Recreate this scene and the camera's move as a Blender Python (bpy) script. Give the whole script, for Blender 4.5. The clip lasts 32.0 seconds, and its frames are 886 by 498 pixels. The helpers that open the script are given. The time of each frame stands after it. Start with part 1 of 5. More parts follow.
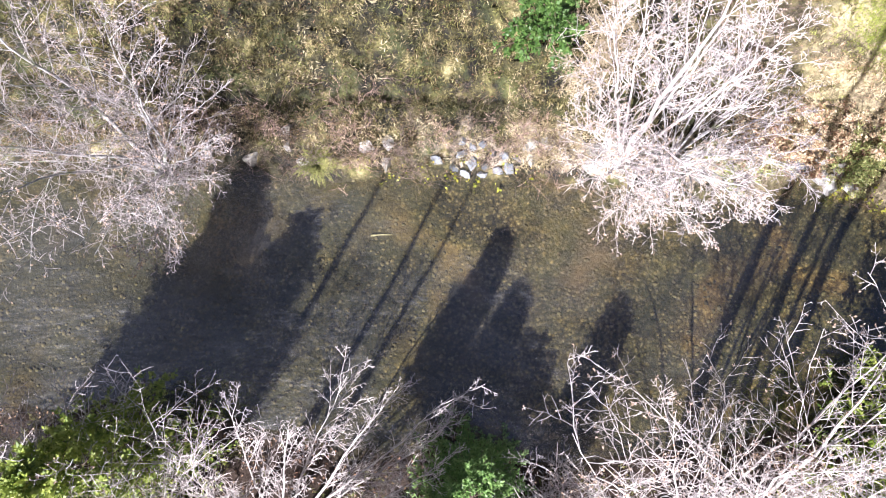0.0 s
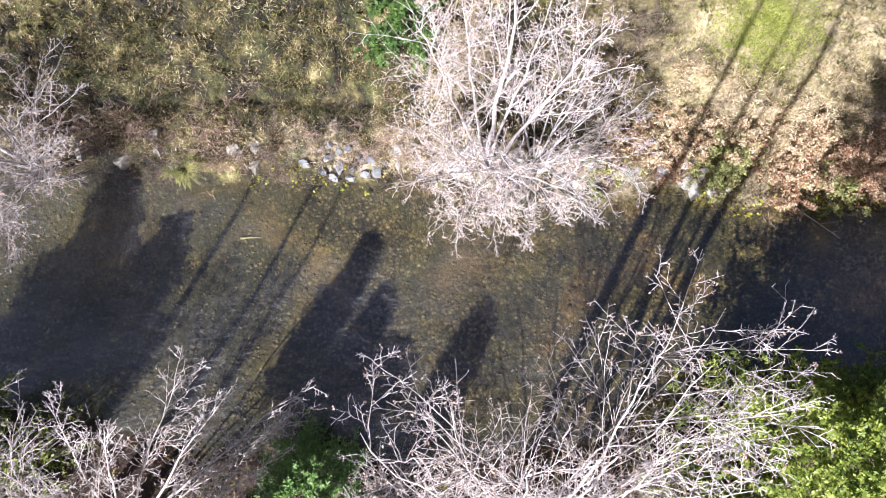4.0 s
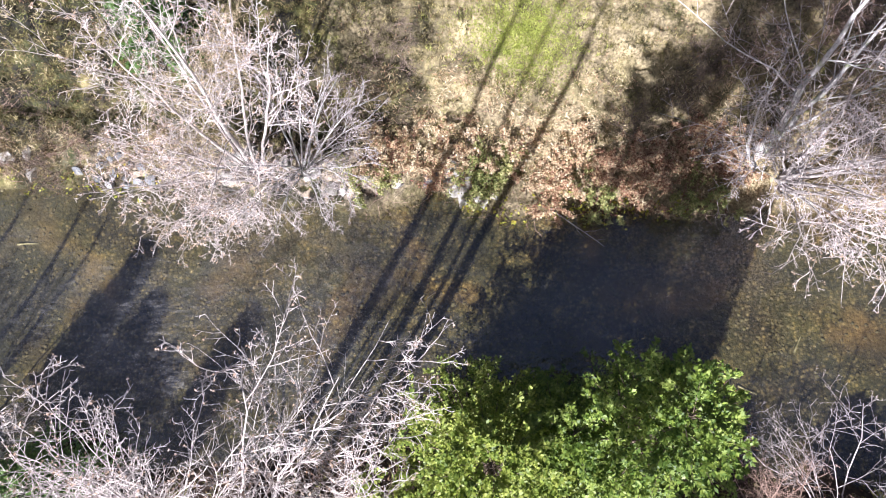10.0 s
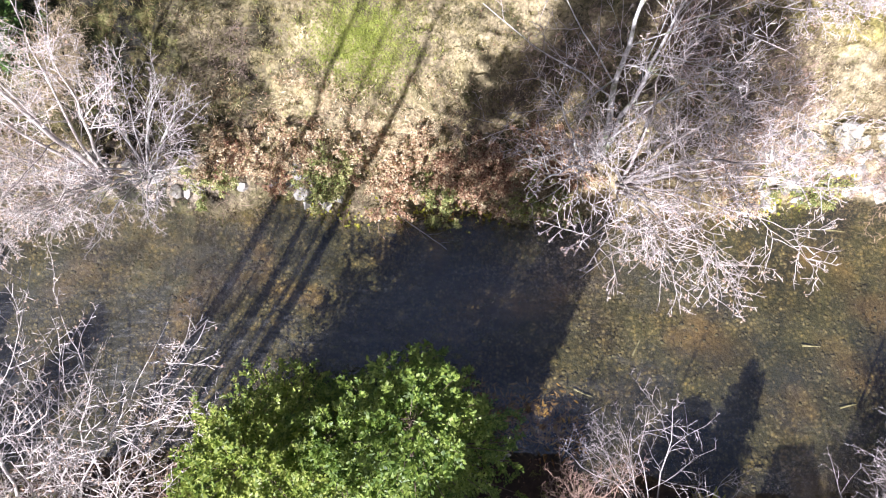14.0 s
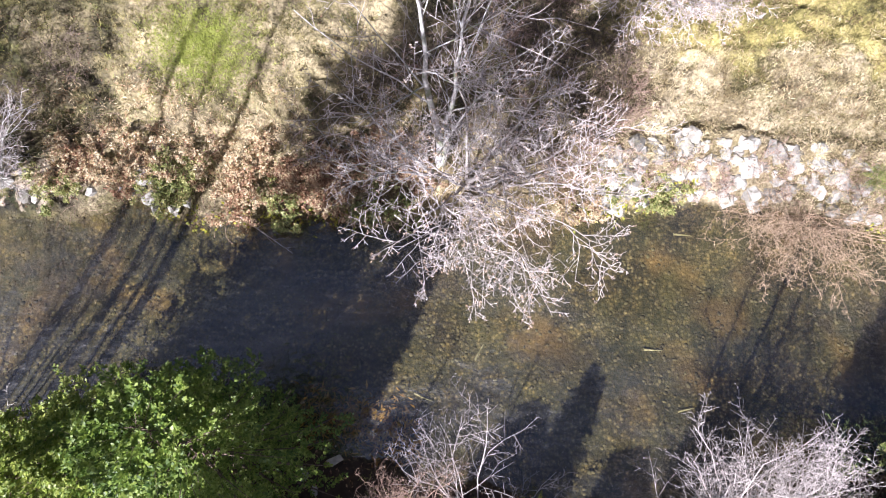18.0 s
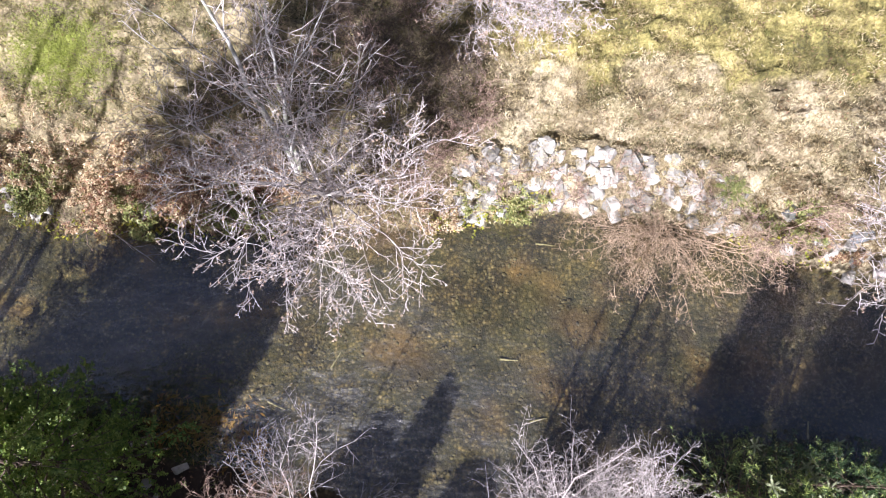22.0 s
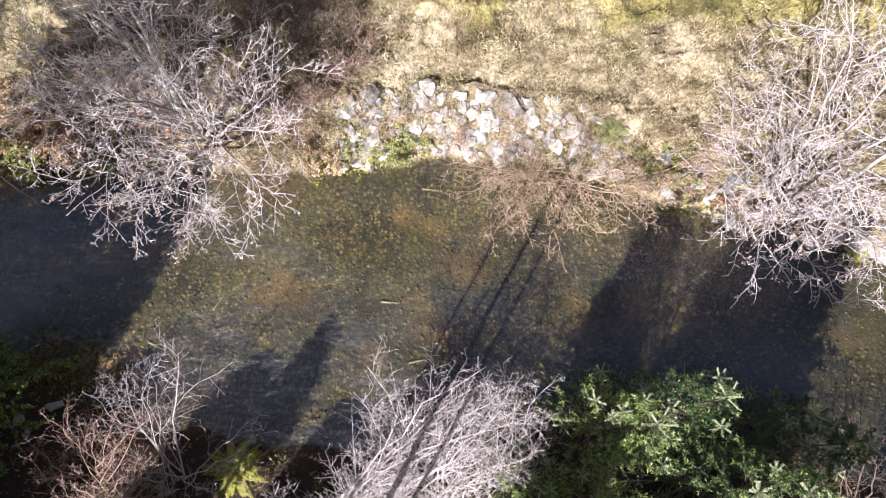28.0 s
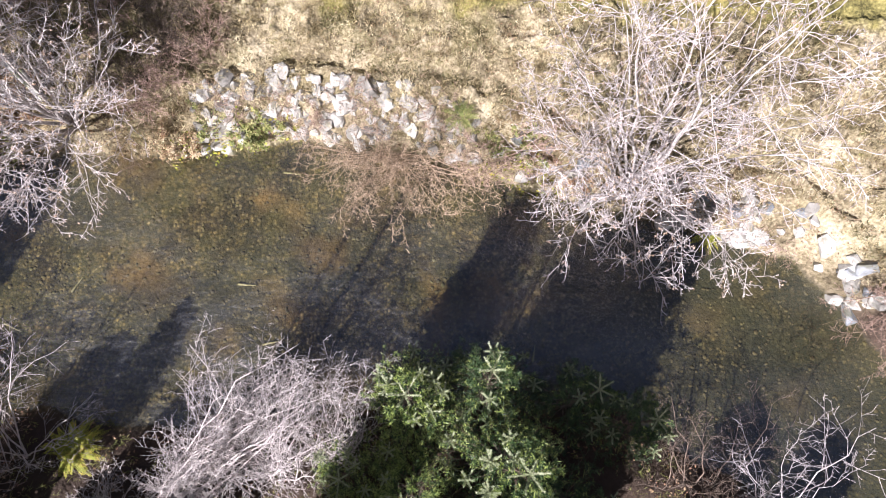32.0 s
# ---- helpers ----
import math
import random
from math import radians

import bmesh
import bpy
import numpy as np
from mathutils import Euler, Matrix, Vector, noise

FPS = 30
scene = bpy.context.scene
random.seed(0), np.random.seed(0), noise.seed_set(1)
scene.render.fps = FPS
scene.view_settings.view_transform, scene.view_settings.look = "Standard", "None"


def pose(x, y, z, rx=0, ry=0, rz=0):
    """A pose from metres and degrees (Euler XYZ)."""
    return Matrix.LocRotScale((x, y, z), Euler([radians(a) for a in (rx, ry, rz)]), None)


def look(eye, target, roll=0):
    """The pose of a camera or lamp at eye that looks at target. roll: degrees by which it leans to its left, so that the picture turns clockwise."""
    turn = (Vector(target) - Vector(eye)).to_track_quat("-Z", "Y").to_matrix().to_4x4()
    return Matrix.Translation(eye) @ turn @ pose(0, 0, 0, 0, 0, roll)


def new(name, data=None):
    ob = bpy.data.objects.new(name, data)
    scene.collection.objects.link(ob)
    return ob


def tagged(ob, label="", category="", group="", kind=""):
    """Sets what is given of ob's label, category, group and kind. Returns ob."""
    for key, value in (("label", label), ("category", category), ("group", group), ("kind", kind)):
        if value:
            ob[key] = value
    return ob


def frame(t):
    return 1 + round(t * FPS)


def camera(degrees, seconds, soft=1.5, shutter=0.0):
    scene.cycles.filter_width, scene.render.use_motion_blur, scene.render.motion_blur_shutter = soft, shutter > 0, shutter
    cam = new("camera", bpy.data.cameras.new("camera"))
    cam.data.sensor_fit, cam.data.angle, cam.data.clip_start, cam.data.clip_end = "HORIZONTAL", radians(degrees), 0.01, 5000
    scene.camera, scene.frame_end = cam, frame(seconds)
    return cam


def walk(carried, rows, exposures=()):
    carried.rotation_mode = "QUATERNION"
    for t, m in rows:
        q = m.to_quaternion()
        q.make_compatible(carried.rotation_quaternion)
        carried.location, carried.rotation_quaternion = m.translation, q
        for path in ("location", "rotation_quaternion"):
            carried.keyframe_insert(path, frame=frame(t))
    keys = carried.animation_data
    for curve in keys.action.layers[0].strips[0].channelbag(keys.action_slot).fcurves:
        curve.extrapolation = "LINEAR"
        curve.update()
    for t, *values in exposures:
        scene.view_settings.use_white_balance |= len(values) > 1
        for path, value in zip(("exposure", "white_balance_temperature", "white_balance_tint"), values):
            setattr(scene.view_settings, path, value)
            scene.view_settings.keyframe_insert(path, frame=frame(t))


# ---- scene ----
cam = camera(71.0, 32.0, soft=1.1)
PATH = [
    (0, (-0.694, -4.978, 20.454), (-0.693, -4.511, 18.51), -1.6),
    (1, (0.43, -5.098, 20.458), (0.432, -4.623, 18.515), -1.4),
    (2, (1.551, -5.202, 20.472), (1.554, -4.718, 18.531), -1.3),
    (3, (2.702, -5.278, 20.501), (2.703, -4.788, 18.562), -1.6),
    (3.5, (3.315, -5.288, 20.51), (3.313, -4.797, 18.572), -1.8),
    (5.5, (5.875, -5.233, 20.595), (5.869, -4.747, 18.655), -2.2),
    (6, (6.543, -5.223, 20.603), (6.535, -4.736, 18.663), -2.4),
    (7, (7.913, -5.223, 20.644), (7.903, -4.738, 18.704), -2.7),
    (8, (9.272, -5.201, 20.683), (9.263, -4.719, 18.742), -2.4),
    (9, (10.643, -5.179, 20.705), (10.632, -4.698, 18.764), -2.6),
    (10, (12.021, -5.177, 20.733), (12.008, -4.697, 18.792), -2.9),
    (11, (13.367, -5.194, 20.741), (13.356, -4.712, 18.8), -2.6),
    (12, (14.701, -5.233, 20.748), (14.692, -4.745, 18.808), -2.3),
    (13, (16.039, -5.274, 20.747), (16.03, -4.785, 18.807), -2.4),
    (14, (17.359, -5.299, 20.75), (17.351, -4.811, 18.81), -2.2),
    (14.5, (18.022, -5.297, 20.758), (18.016, -4.81, 18.818), -2.0),
    (16.5, (20.709, -5.23, 20.805), (20.703, -4.749, 18.864), -2.0),
    (17, (21.353, -5.225, 20.816), (21.347, -4.745, 18.875), -1.9),
    (18, (22.618, -5.215, 20.826), (22.614, -4.733, 18.886), -1.8),
    (19, (23.889, -5.178, 20.856), (23.881, -4.696, 18.915), -2.1),
    (20, (25.139, -5.102, 20.882), (25.129, -4.624, 18.94), -2.4),
    (21, (26.402, -5.02, 20.896), (26.387, -4.544, 18.954), -2.8),
    (22, (27.607, -4.959, 20.878), (27.591, -4.482, 18.936), -2.9),
    (23, (28.684, -4.851, 20.694), (28.672, -4.378, 18.751), -2.5),
    (24, (29.61, -4.943, 20.657), (29.598, -4.464, 18.715), -2.3),
    (24.5, (29.981, -5.086, 20.646), (29.968, -4.61, 18.703), -2.4),
    (25, (30.264, -5.315, 20.638), (30.252, -4.841, 18.695), -2.3),
    (25.5, (30.477, -5.589, 20.617), (30.467, -5.114, 18.675), -2.0),
    (27.5, (31.163, -6.732, 20.469), (31.151, -6.254, 18.527), -2.2),
    (28, (31.527, -6.91, 20.452), (31.515, -6.433, 18.509), -2.2),
    (29, (32.6, -7.102, 20.417), (32.59, -6.63, 18.473), -1.9),
    (30, (33.906, -7.222, 20.41), (33.893, -6.753, 18.466), -2.3),
    (31, (35.24, -7.271, 20.407), (35.227, -6.801, 18.463), -2.3),
    (32, (36.485, -7.485, 20.401), (36.468, -7.015, 18.457), -2.7),
]
EXPOSURES = tuple((t, e, 5780 if t < 24 else 5920, 19.5) for t, e in ((0, 1.66), (3, 1.48), (6, 1.42), (9, 1.42), (12, 1.50), (14, 1.50), (18, 1.46), (22, 1.40), (25, 1.31), (28, 1.31), (32, 1.25)))
walk(cam, [(t, look(eye, target, roll)) for t, eye, target, roll in PATH], EXPOSURES)

# ---- light ----
SUN_AZ = 29.5      # shadows run this many degrees east of north
SUN_EL = 40.0
world = bpy.data.worlds.new("sky")
scene.world = world
world.use_nodes = True
wn = world.node_tree.nodes
sky = wn.new("ShaderNodeTexSky")
sky.sky_type = 'NISHITA'
sky.sun_disc = False
sky.sun_elevation = radians(SUN_EL)
sky.sun_rotation = radians(180 + SUN_AZ)
sky.altitude, sky.air_density, sky.dust_density, sky.ozone_density = 100, 1.0, 7.0, 3.2
wn["Background"].inputs["Strength"].default_value = 0.027
world.node_tree.links.new(sky.outputs["Color"], wn["Background"].inputs["Color"])
sun_data = bpy.data.lights.new("sun", 'SUN')
sun_data.energy, sun_data.angle, sun_data.color = 5.0, radians(0.53), (1.0, 0.95, 0.88)
sun = new("sun", sun_data)
sun_way = Vector((math.sin(radians(SUN_AZ)) * math.cos(radians(SUN_EL)),
                  math.cos(radians(SUN_AZ)) * math.cos(radians(SUN_EL)), -math.sin(radians(SUN_EL))))
sun.matrix_world = look(Vector((15, -10, 60)), Vector((15, -10, 60)) + sun_way)

# ---- materials ----


def material(name):
    m = bpy.data.materials.new(name)
    m.use_nodes = True
    nt = m.node_tree
    return m, nt.nodes, nt.links, nt.nodes["Principled BSDF"]


def ramp(nodes, links, source, stops, interpolation='LINEAR'):
    r = nodes.new("ShaderNodeValToRGB")
    r.color_ramp.interpolation = interpolation
    e = r.color_ramp.elements
    while len(e) < len(stops):
        e.new(0.5)
    for el, (p, c) in zip(e, stops):
        el.position, el.color = p, (*c, 1)
    links.new(source, r.inputs["Fac"])
    return r.outputs["Color"]


def tex_noise(nodes, links, where, scale, detail=4.0, rough=0.6):
    n = nodes.new("ShaderNodeTexNoise")
    n.inputs["Scale"].default_value, n.inputs["Detail"].default_value, n.inputs["Roughness"].default_value = scale, detail, rough
    links.new(where, n.inputs["Vector"])
    return n.outputs["Fac"]


def mixed(nodes, links, fac, a, b, blend='MIX'):
    m = nodes.new("ShaderNodeMix")
    m.data_type, m.blend_type = 'RGBA', blend
    if isinstance(fac, float):
        m.inputs[0].default_value = fac
    else:
        links.new(fac, m.inputs[0])
    for slot, v in ((6, a), (7, b)):
        if isinstance(v, tuple):
            m.inputs[slot].default_value = (*v, 1)
        else:
            links.new(v, m.inputs[slot])
    return m.outputs[2]


def sums(nodes, links, op, a, b, clamp=False):
    m = nodes.new("ShaderNodeMath")
    m.operation, m.use_clamp = op, clamp
    for slot, v in ((0, a), (1, b)):
        if isinstance(v, (int, float)):
            m.inputs[slot].default_value = v
        else:
            links.new(v, m.inputs[slot])
    return m.outputs[0]


def relief(nodes, links, height, bsdf, strength=0.5, distance=0.02):
    b = nodes.new("ShaderNodeBump")
    b.inputs["Strength"].default_value, b.inputs["Distance"].default_value = strength, distance
    links.new(height, b.inputs["Height"])
    links.new(b.outputs["Normal"], bsdf.inputs["Normal"])


def bark_material(name, dark, mid, light, moss=None):
    m, n, l, b = material(name)
    pos = n.new("ShaderNodeNewGeometry").outputs["Position"]
    fine = tex_noise(n, l, pos, 9.0, 6)
    col = ramp(n, l, fine, ((0.32, dark), (0.5, mid), (0.66, light)))
    isl = n.new("ShaderNodeNewGeometry").outputs["Random Per Island"]
    tint = ramp(n, l, isl, ((0.0, (0.55, 0.51, 0.50)), (1.0, (1.15, 1.12, 1.10))))
    col = mixed(n, l, 1.0, col, tint, 'MULTIPLY')
    if moss:
        patch = ramp(n, l, tex_noise(n, l, pos, 1.7, 3), ((0.52, (0, 0, 0)), (0.64, (1, 1, 1))))
        col = mixed(n, l, patch, col, moss)
    l.new(col, b.inputs["Base Color"])
    b.inputs["Roughness"].default_value = 0.85
    relief(n, l, tex_noise(n, l, pos, 28.0, 5), b, 0.5, 0.01)
    return m


def leaf_material(name, stops, through_col=0.25, patch_scale=0.6, gloss=0.5, grain=0.55, patches=1.0):
    m, n, l, b = material(name)
    geo = n.new("ShaderNodeNewGeometry")
    isl, pos = geo.outputs["Random Per Island"], geo.outputs["Position"]
    patch = tex_noise(n, l, pos, patch_scale, 3)
    key = sums(n, l, 'ADD', sums(n, l, 'MULTIPLY', isl, grain), sums(n, l, 'MULTIPLY', sums(n, l, 'SUBTRACT', patch, 0.28), patches), True)
    col = ramp(n, l, key, stops)
    l.new(col, b.inputs["Base Color"])
    b.inputs["Roughness"].default_value = gloss
    out = n["Material Output"]
    t = n.new("ShaderNodeBsdfTranslucent")
    l.new(col, t.inputs["Color"])
    mx = n.new("ShaderNodeMixShader")
    mx.inputs[0].default_value = through_col
    l.new(b.outputs[0], mx.inputs[1])
    l.new(t.outputs[0], mx.inputs[2])
    l.new(mx.outputs[0], out.inputs["Surface"])
    return m


M_BARK = bark_material("pale_alder_bark", (0.28, 0.25, 0.235), (0.46, 0.43, 0.41), (0.64, 0.61, 0.59))
M_TWIG = bark_material("pale_twig_bark", (0.42, 0.385, 0.38), (0.62, 0.58, 0.57), (0.77, 0.735, 0.72))
M_PALE = bark_material("bleached_twig_bark", (0.50, 0.46, 0.44), (0.69, 0.645, 0.62), (0.80, 0.765, 0.74))
M_GREY = bark_material("grey_lichen_bark", (0.28, 0.28, 0.28), (0.50, 0.50, 0.50), (0.68, 0.69, 0.69), (0.24, 0.26, 0.16))
M_GREYTWIG = bark_material("grey_twig_bark", (0.38, 0.345, 0.335), (0.56, 0.515, 0.505), (0.70, 0.655, 0.64))
M_DULLTWIG = bark_material("dull_grey_twig_bark", (0.26, 0.235, 0.23), (0.42, 0.385, 0.38), (0.56, 0.52, 0.51))
M_RED = bark_material("reddish_willow_bark", (0.26, 0.17, 0.13), (0.42, 0.30, 0.24), (0.56, 0.44, 0.36))
M_TAN = bark_material("tan_willow_bark", (0.28, 0.20, 0.13), (0.46, 0.35, 0.24), (0.62, 0.50, 0.37))
M_SUNKEN = bark_material("pale_sunken_salmon", (0.22, 0.21, 0.11), (0.33, 0.31, 0.18), (0.45, 0.43, 0.30))
M_DARKTWIG = bark_material("dark_brown_twigs", (0.10, 0.075, 0.055), (0.17, 0.13, 0.10), (0.27, 0.22, 0.18))
M_BROWN = bark_material("brown_conifer_bark", (0.07, 0.05, 0.04), (0.15, 0.11, 0.08), (0.25, 0.20, 0.16))
M_STRAWSTEM = bark_material("dry_straw_stems", (0.42, 0.34, 0.20), (0.58, 0.49, 0.32), (0.72, 0.63, 0.45))
M_CANE = bark_material("red_bramble_cane", (0.15, 0.05, 0.04), (0.28, 0.10, 0.08), (0.40, 0.22, 0.16))
M_BUD = leaf_material("withered_catkins", ((0.0, (0.30, 0.20, 0.13)), (0.5, (0.45, 0.33, 0.24)), (1.0, (0.62, 0.50, 0.40))), 0.2)
M_CEDAR = leaf_material("evergreen_sprays", ((0.0, (0.055, 0.098, 0.016)), (0.3, (0.15, 0.22, 0.033)), (0.6, (0.31, 0.37, 0.065)), (1.0, (0.55, 0.58, 0.18))), 0.38, 0.7)
# Darker copy of M_CEDAR: the shade is put into the leaf colour.
M_CEDAR_SHADED = leaf_material("shaded_evergreen_sprays", ((0.0, (0.038, 0.080, 0.014)), (0.3, (0.105, 0.175, 0.028)), (0.6, (0.23, 0.31, 0.052)), (1.0, (0.45, 0.51, 0.14))), 0.36, 0.7)
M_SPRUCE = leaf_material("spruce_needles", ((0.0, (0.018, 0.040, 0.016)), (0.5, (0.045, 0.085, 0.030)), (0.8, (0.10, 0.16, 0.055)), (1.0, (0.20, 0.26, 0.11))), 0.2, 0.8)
M_SPRUCE_LIT = leaf_material("sunlit_spruce_shoots", ((0.0, (0.15, 0.22, 0.05)), (0.5, (0.32, 0.40, 0.10)), (1.0, (0.56, 0.60, 0.24))), 0.25, 1.2)
M_SHRUB = leaf_material("shrub_leaves", ((0.0, (0.06, 0.13, 0.03)), (0.5, (0.16, 0.28, 0.07)), (1.0, (0.34, 0.46, 0.16))), 0.3, 0.9)
M_DEEPGREEN = leaf_material("deep_green_leaves", ((0.0, (0.025, 0.06, 0.012)), (0.5, (0.075, 0.15, 0.03)), (1.0, (0.18, 0.27, 0.07))), 0.3, 0.9)
M_FERN = leaf_material("fern_fronds", ((0.0, (0.18, 0.22, 0.03)), (0.5, (0.36, 0.38, 0.05)), (0.8, (0.55, 0.47, 0.07)), (1.0, (0.55, 0.30, 0.06))), 0.35, 2.0)
M_BRAMBLE = leaf_material("bramble_leaves", ((0.0, (0.10, 0.13, 0.03)), (0.25, (0.27, 0.25, 0.10)), (0.40, (0.42, 0.25, 0.15)), (0.6, (0.60, 0.49, 0.30)), (1.0, (0.84, 0.75, 0.55))), 0.3, 1.6, 0.6, 0.45, 1.5)
M_LAWN = leaf_material("bright_lawn_grass", ((0.0, (0.16, 0.20, 0.03)), (0.5, (0.34, 0.38, 0.07)), (1.0, (0.58, 0.58, 0.20))), 0.3, 1.2, 0.7, 0.35, 1.2)
M_IVY = leaf_material("yellow_green_leaves", ((0.0, (0.07, 0.11, 0.03)), (0.45, (0.26, 0.29, 0.09)), (0.75, (0.46, 0.44, 0.18)), (1.0, (0.66, 0.60, 0.36))), 0.3, 1.2)
M_GRASS = leaf_material("dry_grass", ((0.0, (0.016, 0.015, 0.006)), (0.36, (0.072, 0.062, 0.021)), (0.64, (0.24, 0.205, 0.070)), (1.0, (0.58, 0.50, 0.26))), 0.25, 1.25, 0.7, 0.25, 2.4)
M_STRAW = leaf_material("straw_grass", ((0.0, (0.08, 0.058, 0.028)), (0.28, (0.22, 0.172, 0.083)), (0.55, (0.47, 0.39, 0.22)), (1.0, (0.78, 0.70, 0.48))), 0.25, 1.3, 0.7, 0.25, 2.0)
M_GREEN = leaf_material("green_grass", ((0.0, (0.06, 0.07, 0.018)), (0.5, (0.20, 0.205, 0.055)), (1.0, (0.45, 0.42, 0.16))), 0.3, 1.2, 0.7, 0.3, 1.6)
M_OLIVE = leaf_material("olive_yellow_grass", ((0.0, (0.026, 0.025, 0.009)), (0.38, (0.10, 0.089, 0.028)), (0.68, (0.27, 0.232, 0.085)), (1.0, (0.54, 0.47, 0.23))), 0.25, 1.1, 0.7, 0.25, 2.2)
M_HEATH = leaf_material("olive_heath", ((0.0, (0.020, 0.024, 0.008)), (0.4, (0.055, 0.055, 0.019)), (0.7, (0.13, 0.11, 0.04)), (1.0, (0.33, 0.28, 0.14))), 0.2, 1.2, 0.7, 0.25, 1.9)
M_REDLEAF = leaf_material("reddish_bramble_leaves", ((0.0, (0.07, 0.06, 0.025)), (0.22, (0.24, 0.115, 0.065)), (0.45, (0.46, 0.29, 0.18)), (0.7, (0.58, 0.47, 0.28)), (1.0, (0.78, 0.69, 0.50))), 0.3, 2.2)
M_DEADHERB = leaf_material("brown_dead_herbs", ((0.0, (0.05, 0.034, 0.018)), (0.4, (0.13, 0.09, 0.045)), (0.7, (0.24, 0.17, 0.085)), (1.0, (0.44, 0.34, 0.19))), 0.2, 1.2, 0.7, 0.4, 1.6)
M_RUST = leaf_material("rusty_dead_bracken", ((0.0, (0.10, 0.05, 0.015)), (0.5, (0.26, 0.14, 0.03)), (1.0, (0.50, 0.32, 0.07))), 0.25, 1.2, 0.6)
M_LITTER = leaf_material("fallen_leaves", ((0.0, (0.10, 0.05, 0.03)), (0.4, (0.22, 0.12, 0.07)), (0.75, (0.36, 0.24, 0.14)), (1.0, (0.42, 0.33, 0.21))), 0.15, 1.4, 0.7)


def stone_material(name, stops, wet=False):
    m, n, l, b = material(name)
    geo = n.new("ShaderNodeNewGeometry")
    obj = n.new("ShaderNodeObjectInfo").outputs["Random"]
    pos = geo.outputs["Position"]
    key = sums(n, l, 'ADD', sums(n, l, 'MULTIPLY', tex_noise(n, l, pos, 5.0, 7, 0.65), 0.75), sums(n, l, 'MULTIPLY', geo.outputs["Random Per Island"] if wet else obj, 0.45))
    col = ramp(n, l, key, stops)
    spot = ramp(n, l, tex_noise(n, l, pos, 2.3, 4), ((0.54, (0, 0, 0)), (0.7, (0.6, 0.6, 0.6))))
    col = mixed(n, l, spot, col, (0.16, 0.15, 0.07))
    l.new(col, b.inputs["Base Color"])
    b.inputs["Roughness"].default_value = 0.8
    relief(n, l, tex_noise(n, l, pos, 22.0, 6), b, 0.6, 0.02)
    return m


M_STONE = stone_material("pale_weathered_rock", ((0.25, (0.13, 0.118, 0.10)), (0.5, (0.28, 0.264, 0.235)), (0.8, (0.46, 0.442, 0.405))))
M_BLUESTONE = stone_material("blue_grey_rock", ((0.25, (0.05, 0.054, 0.058)), (0.5, (0.12, 0.128, 0.136)), (0.8, (0.25, 0.262, 0.275))))
M_COBBLE = stone_material("algae_covered_cobbles", ((0.2, (0.028, 0.022, 0.010)), (0.5, (0.066, 0.053, 0.024)), (0.8, (0.10, 0.081, 0.038)), (1.0, (0.13, 0.108, 0.058))), True)


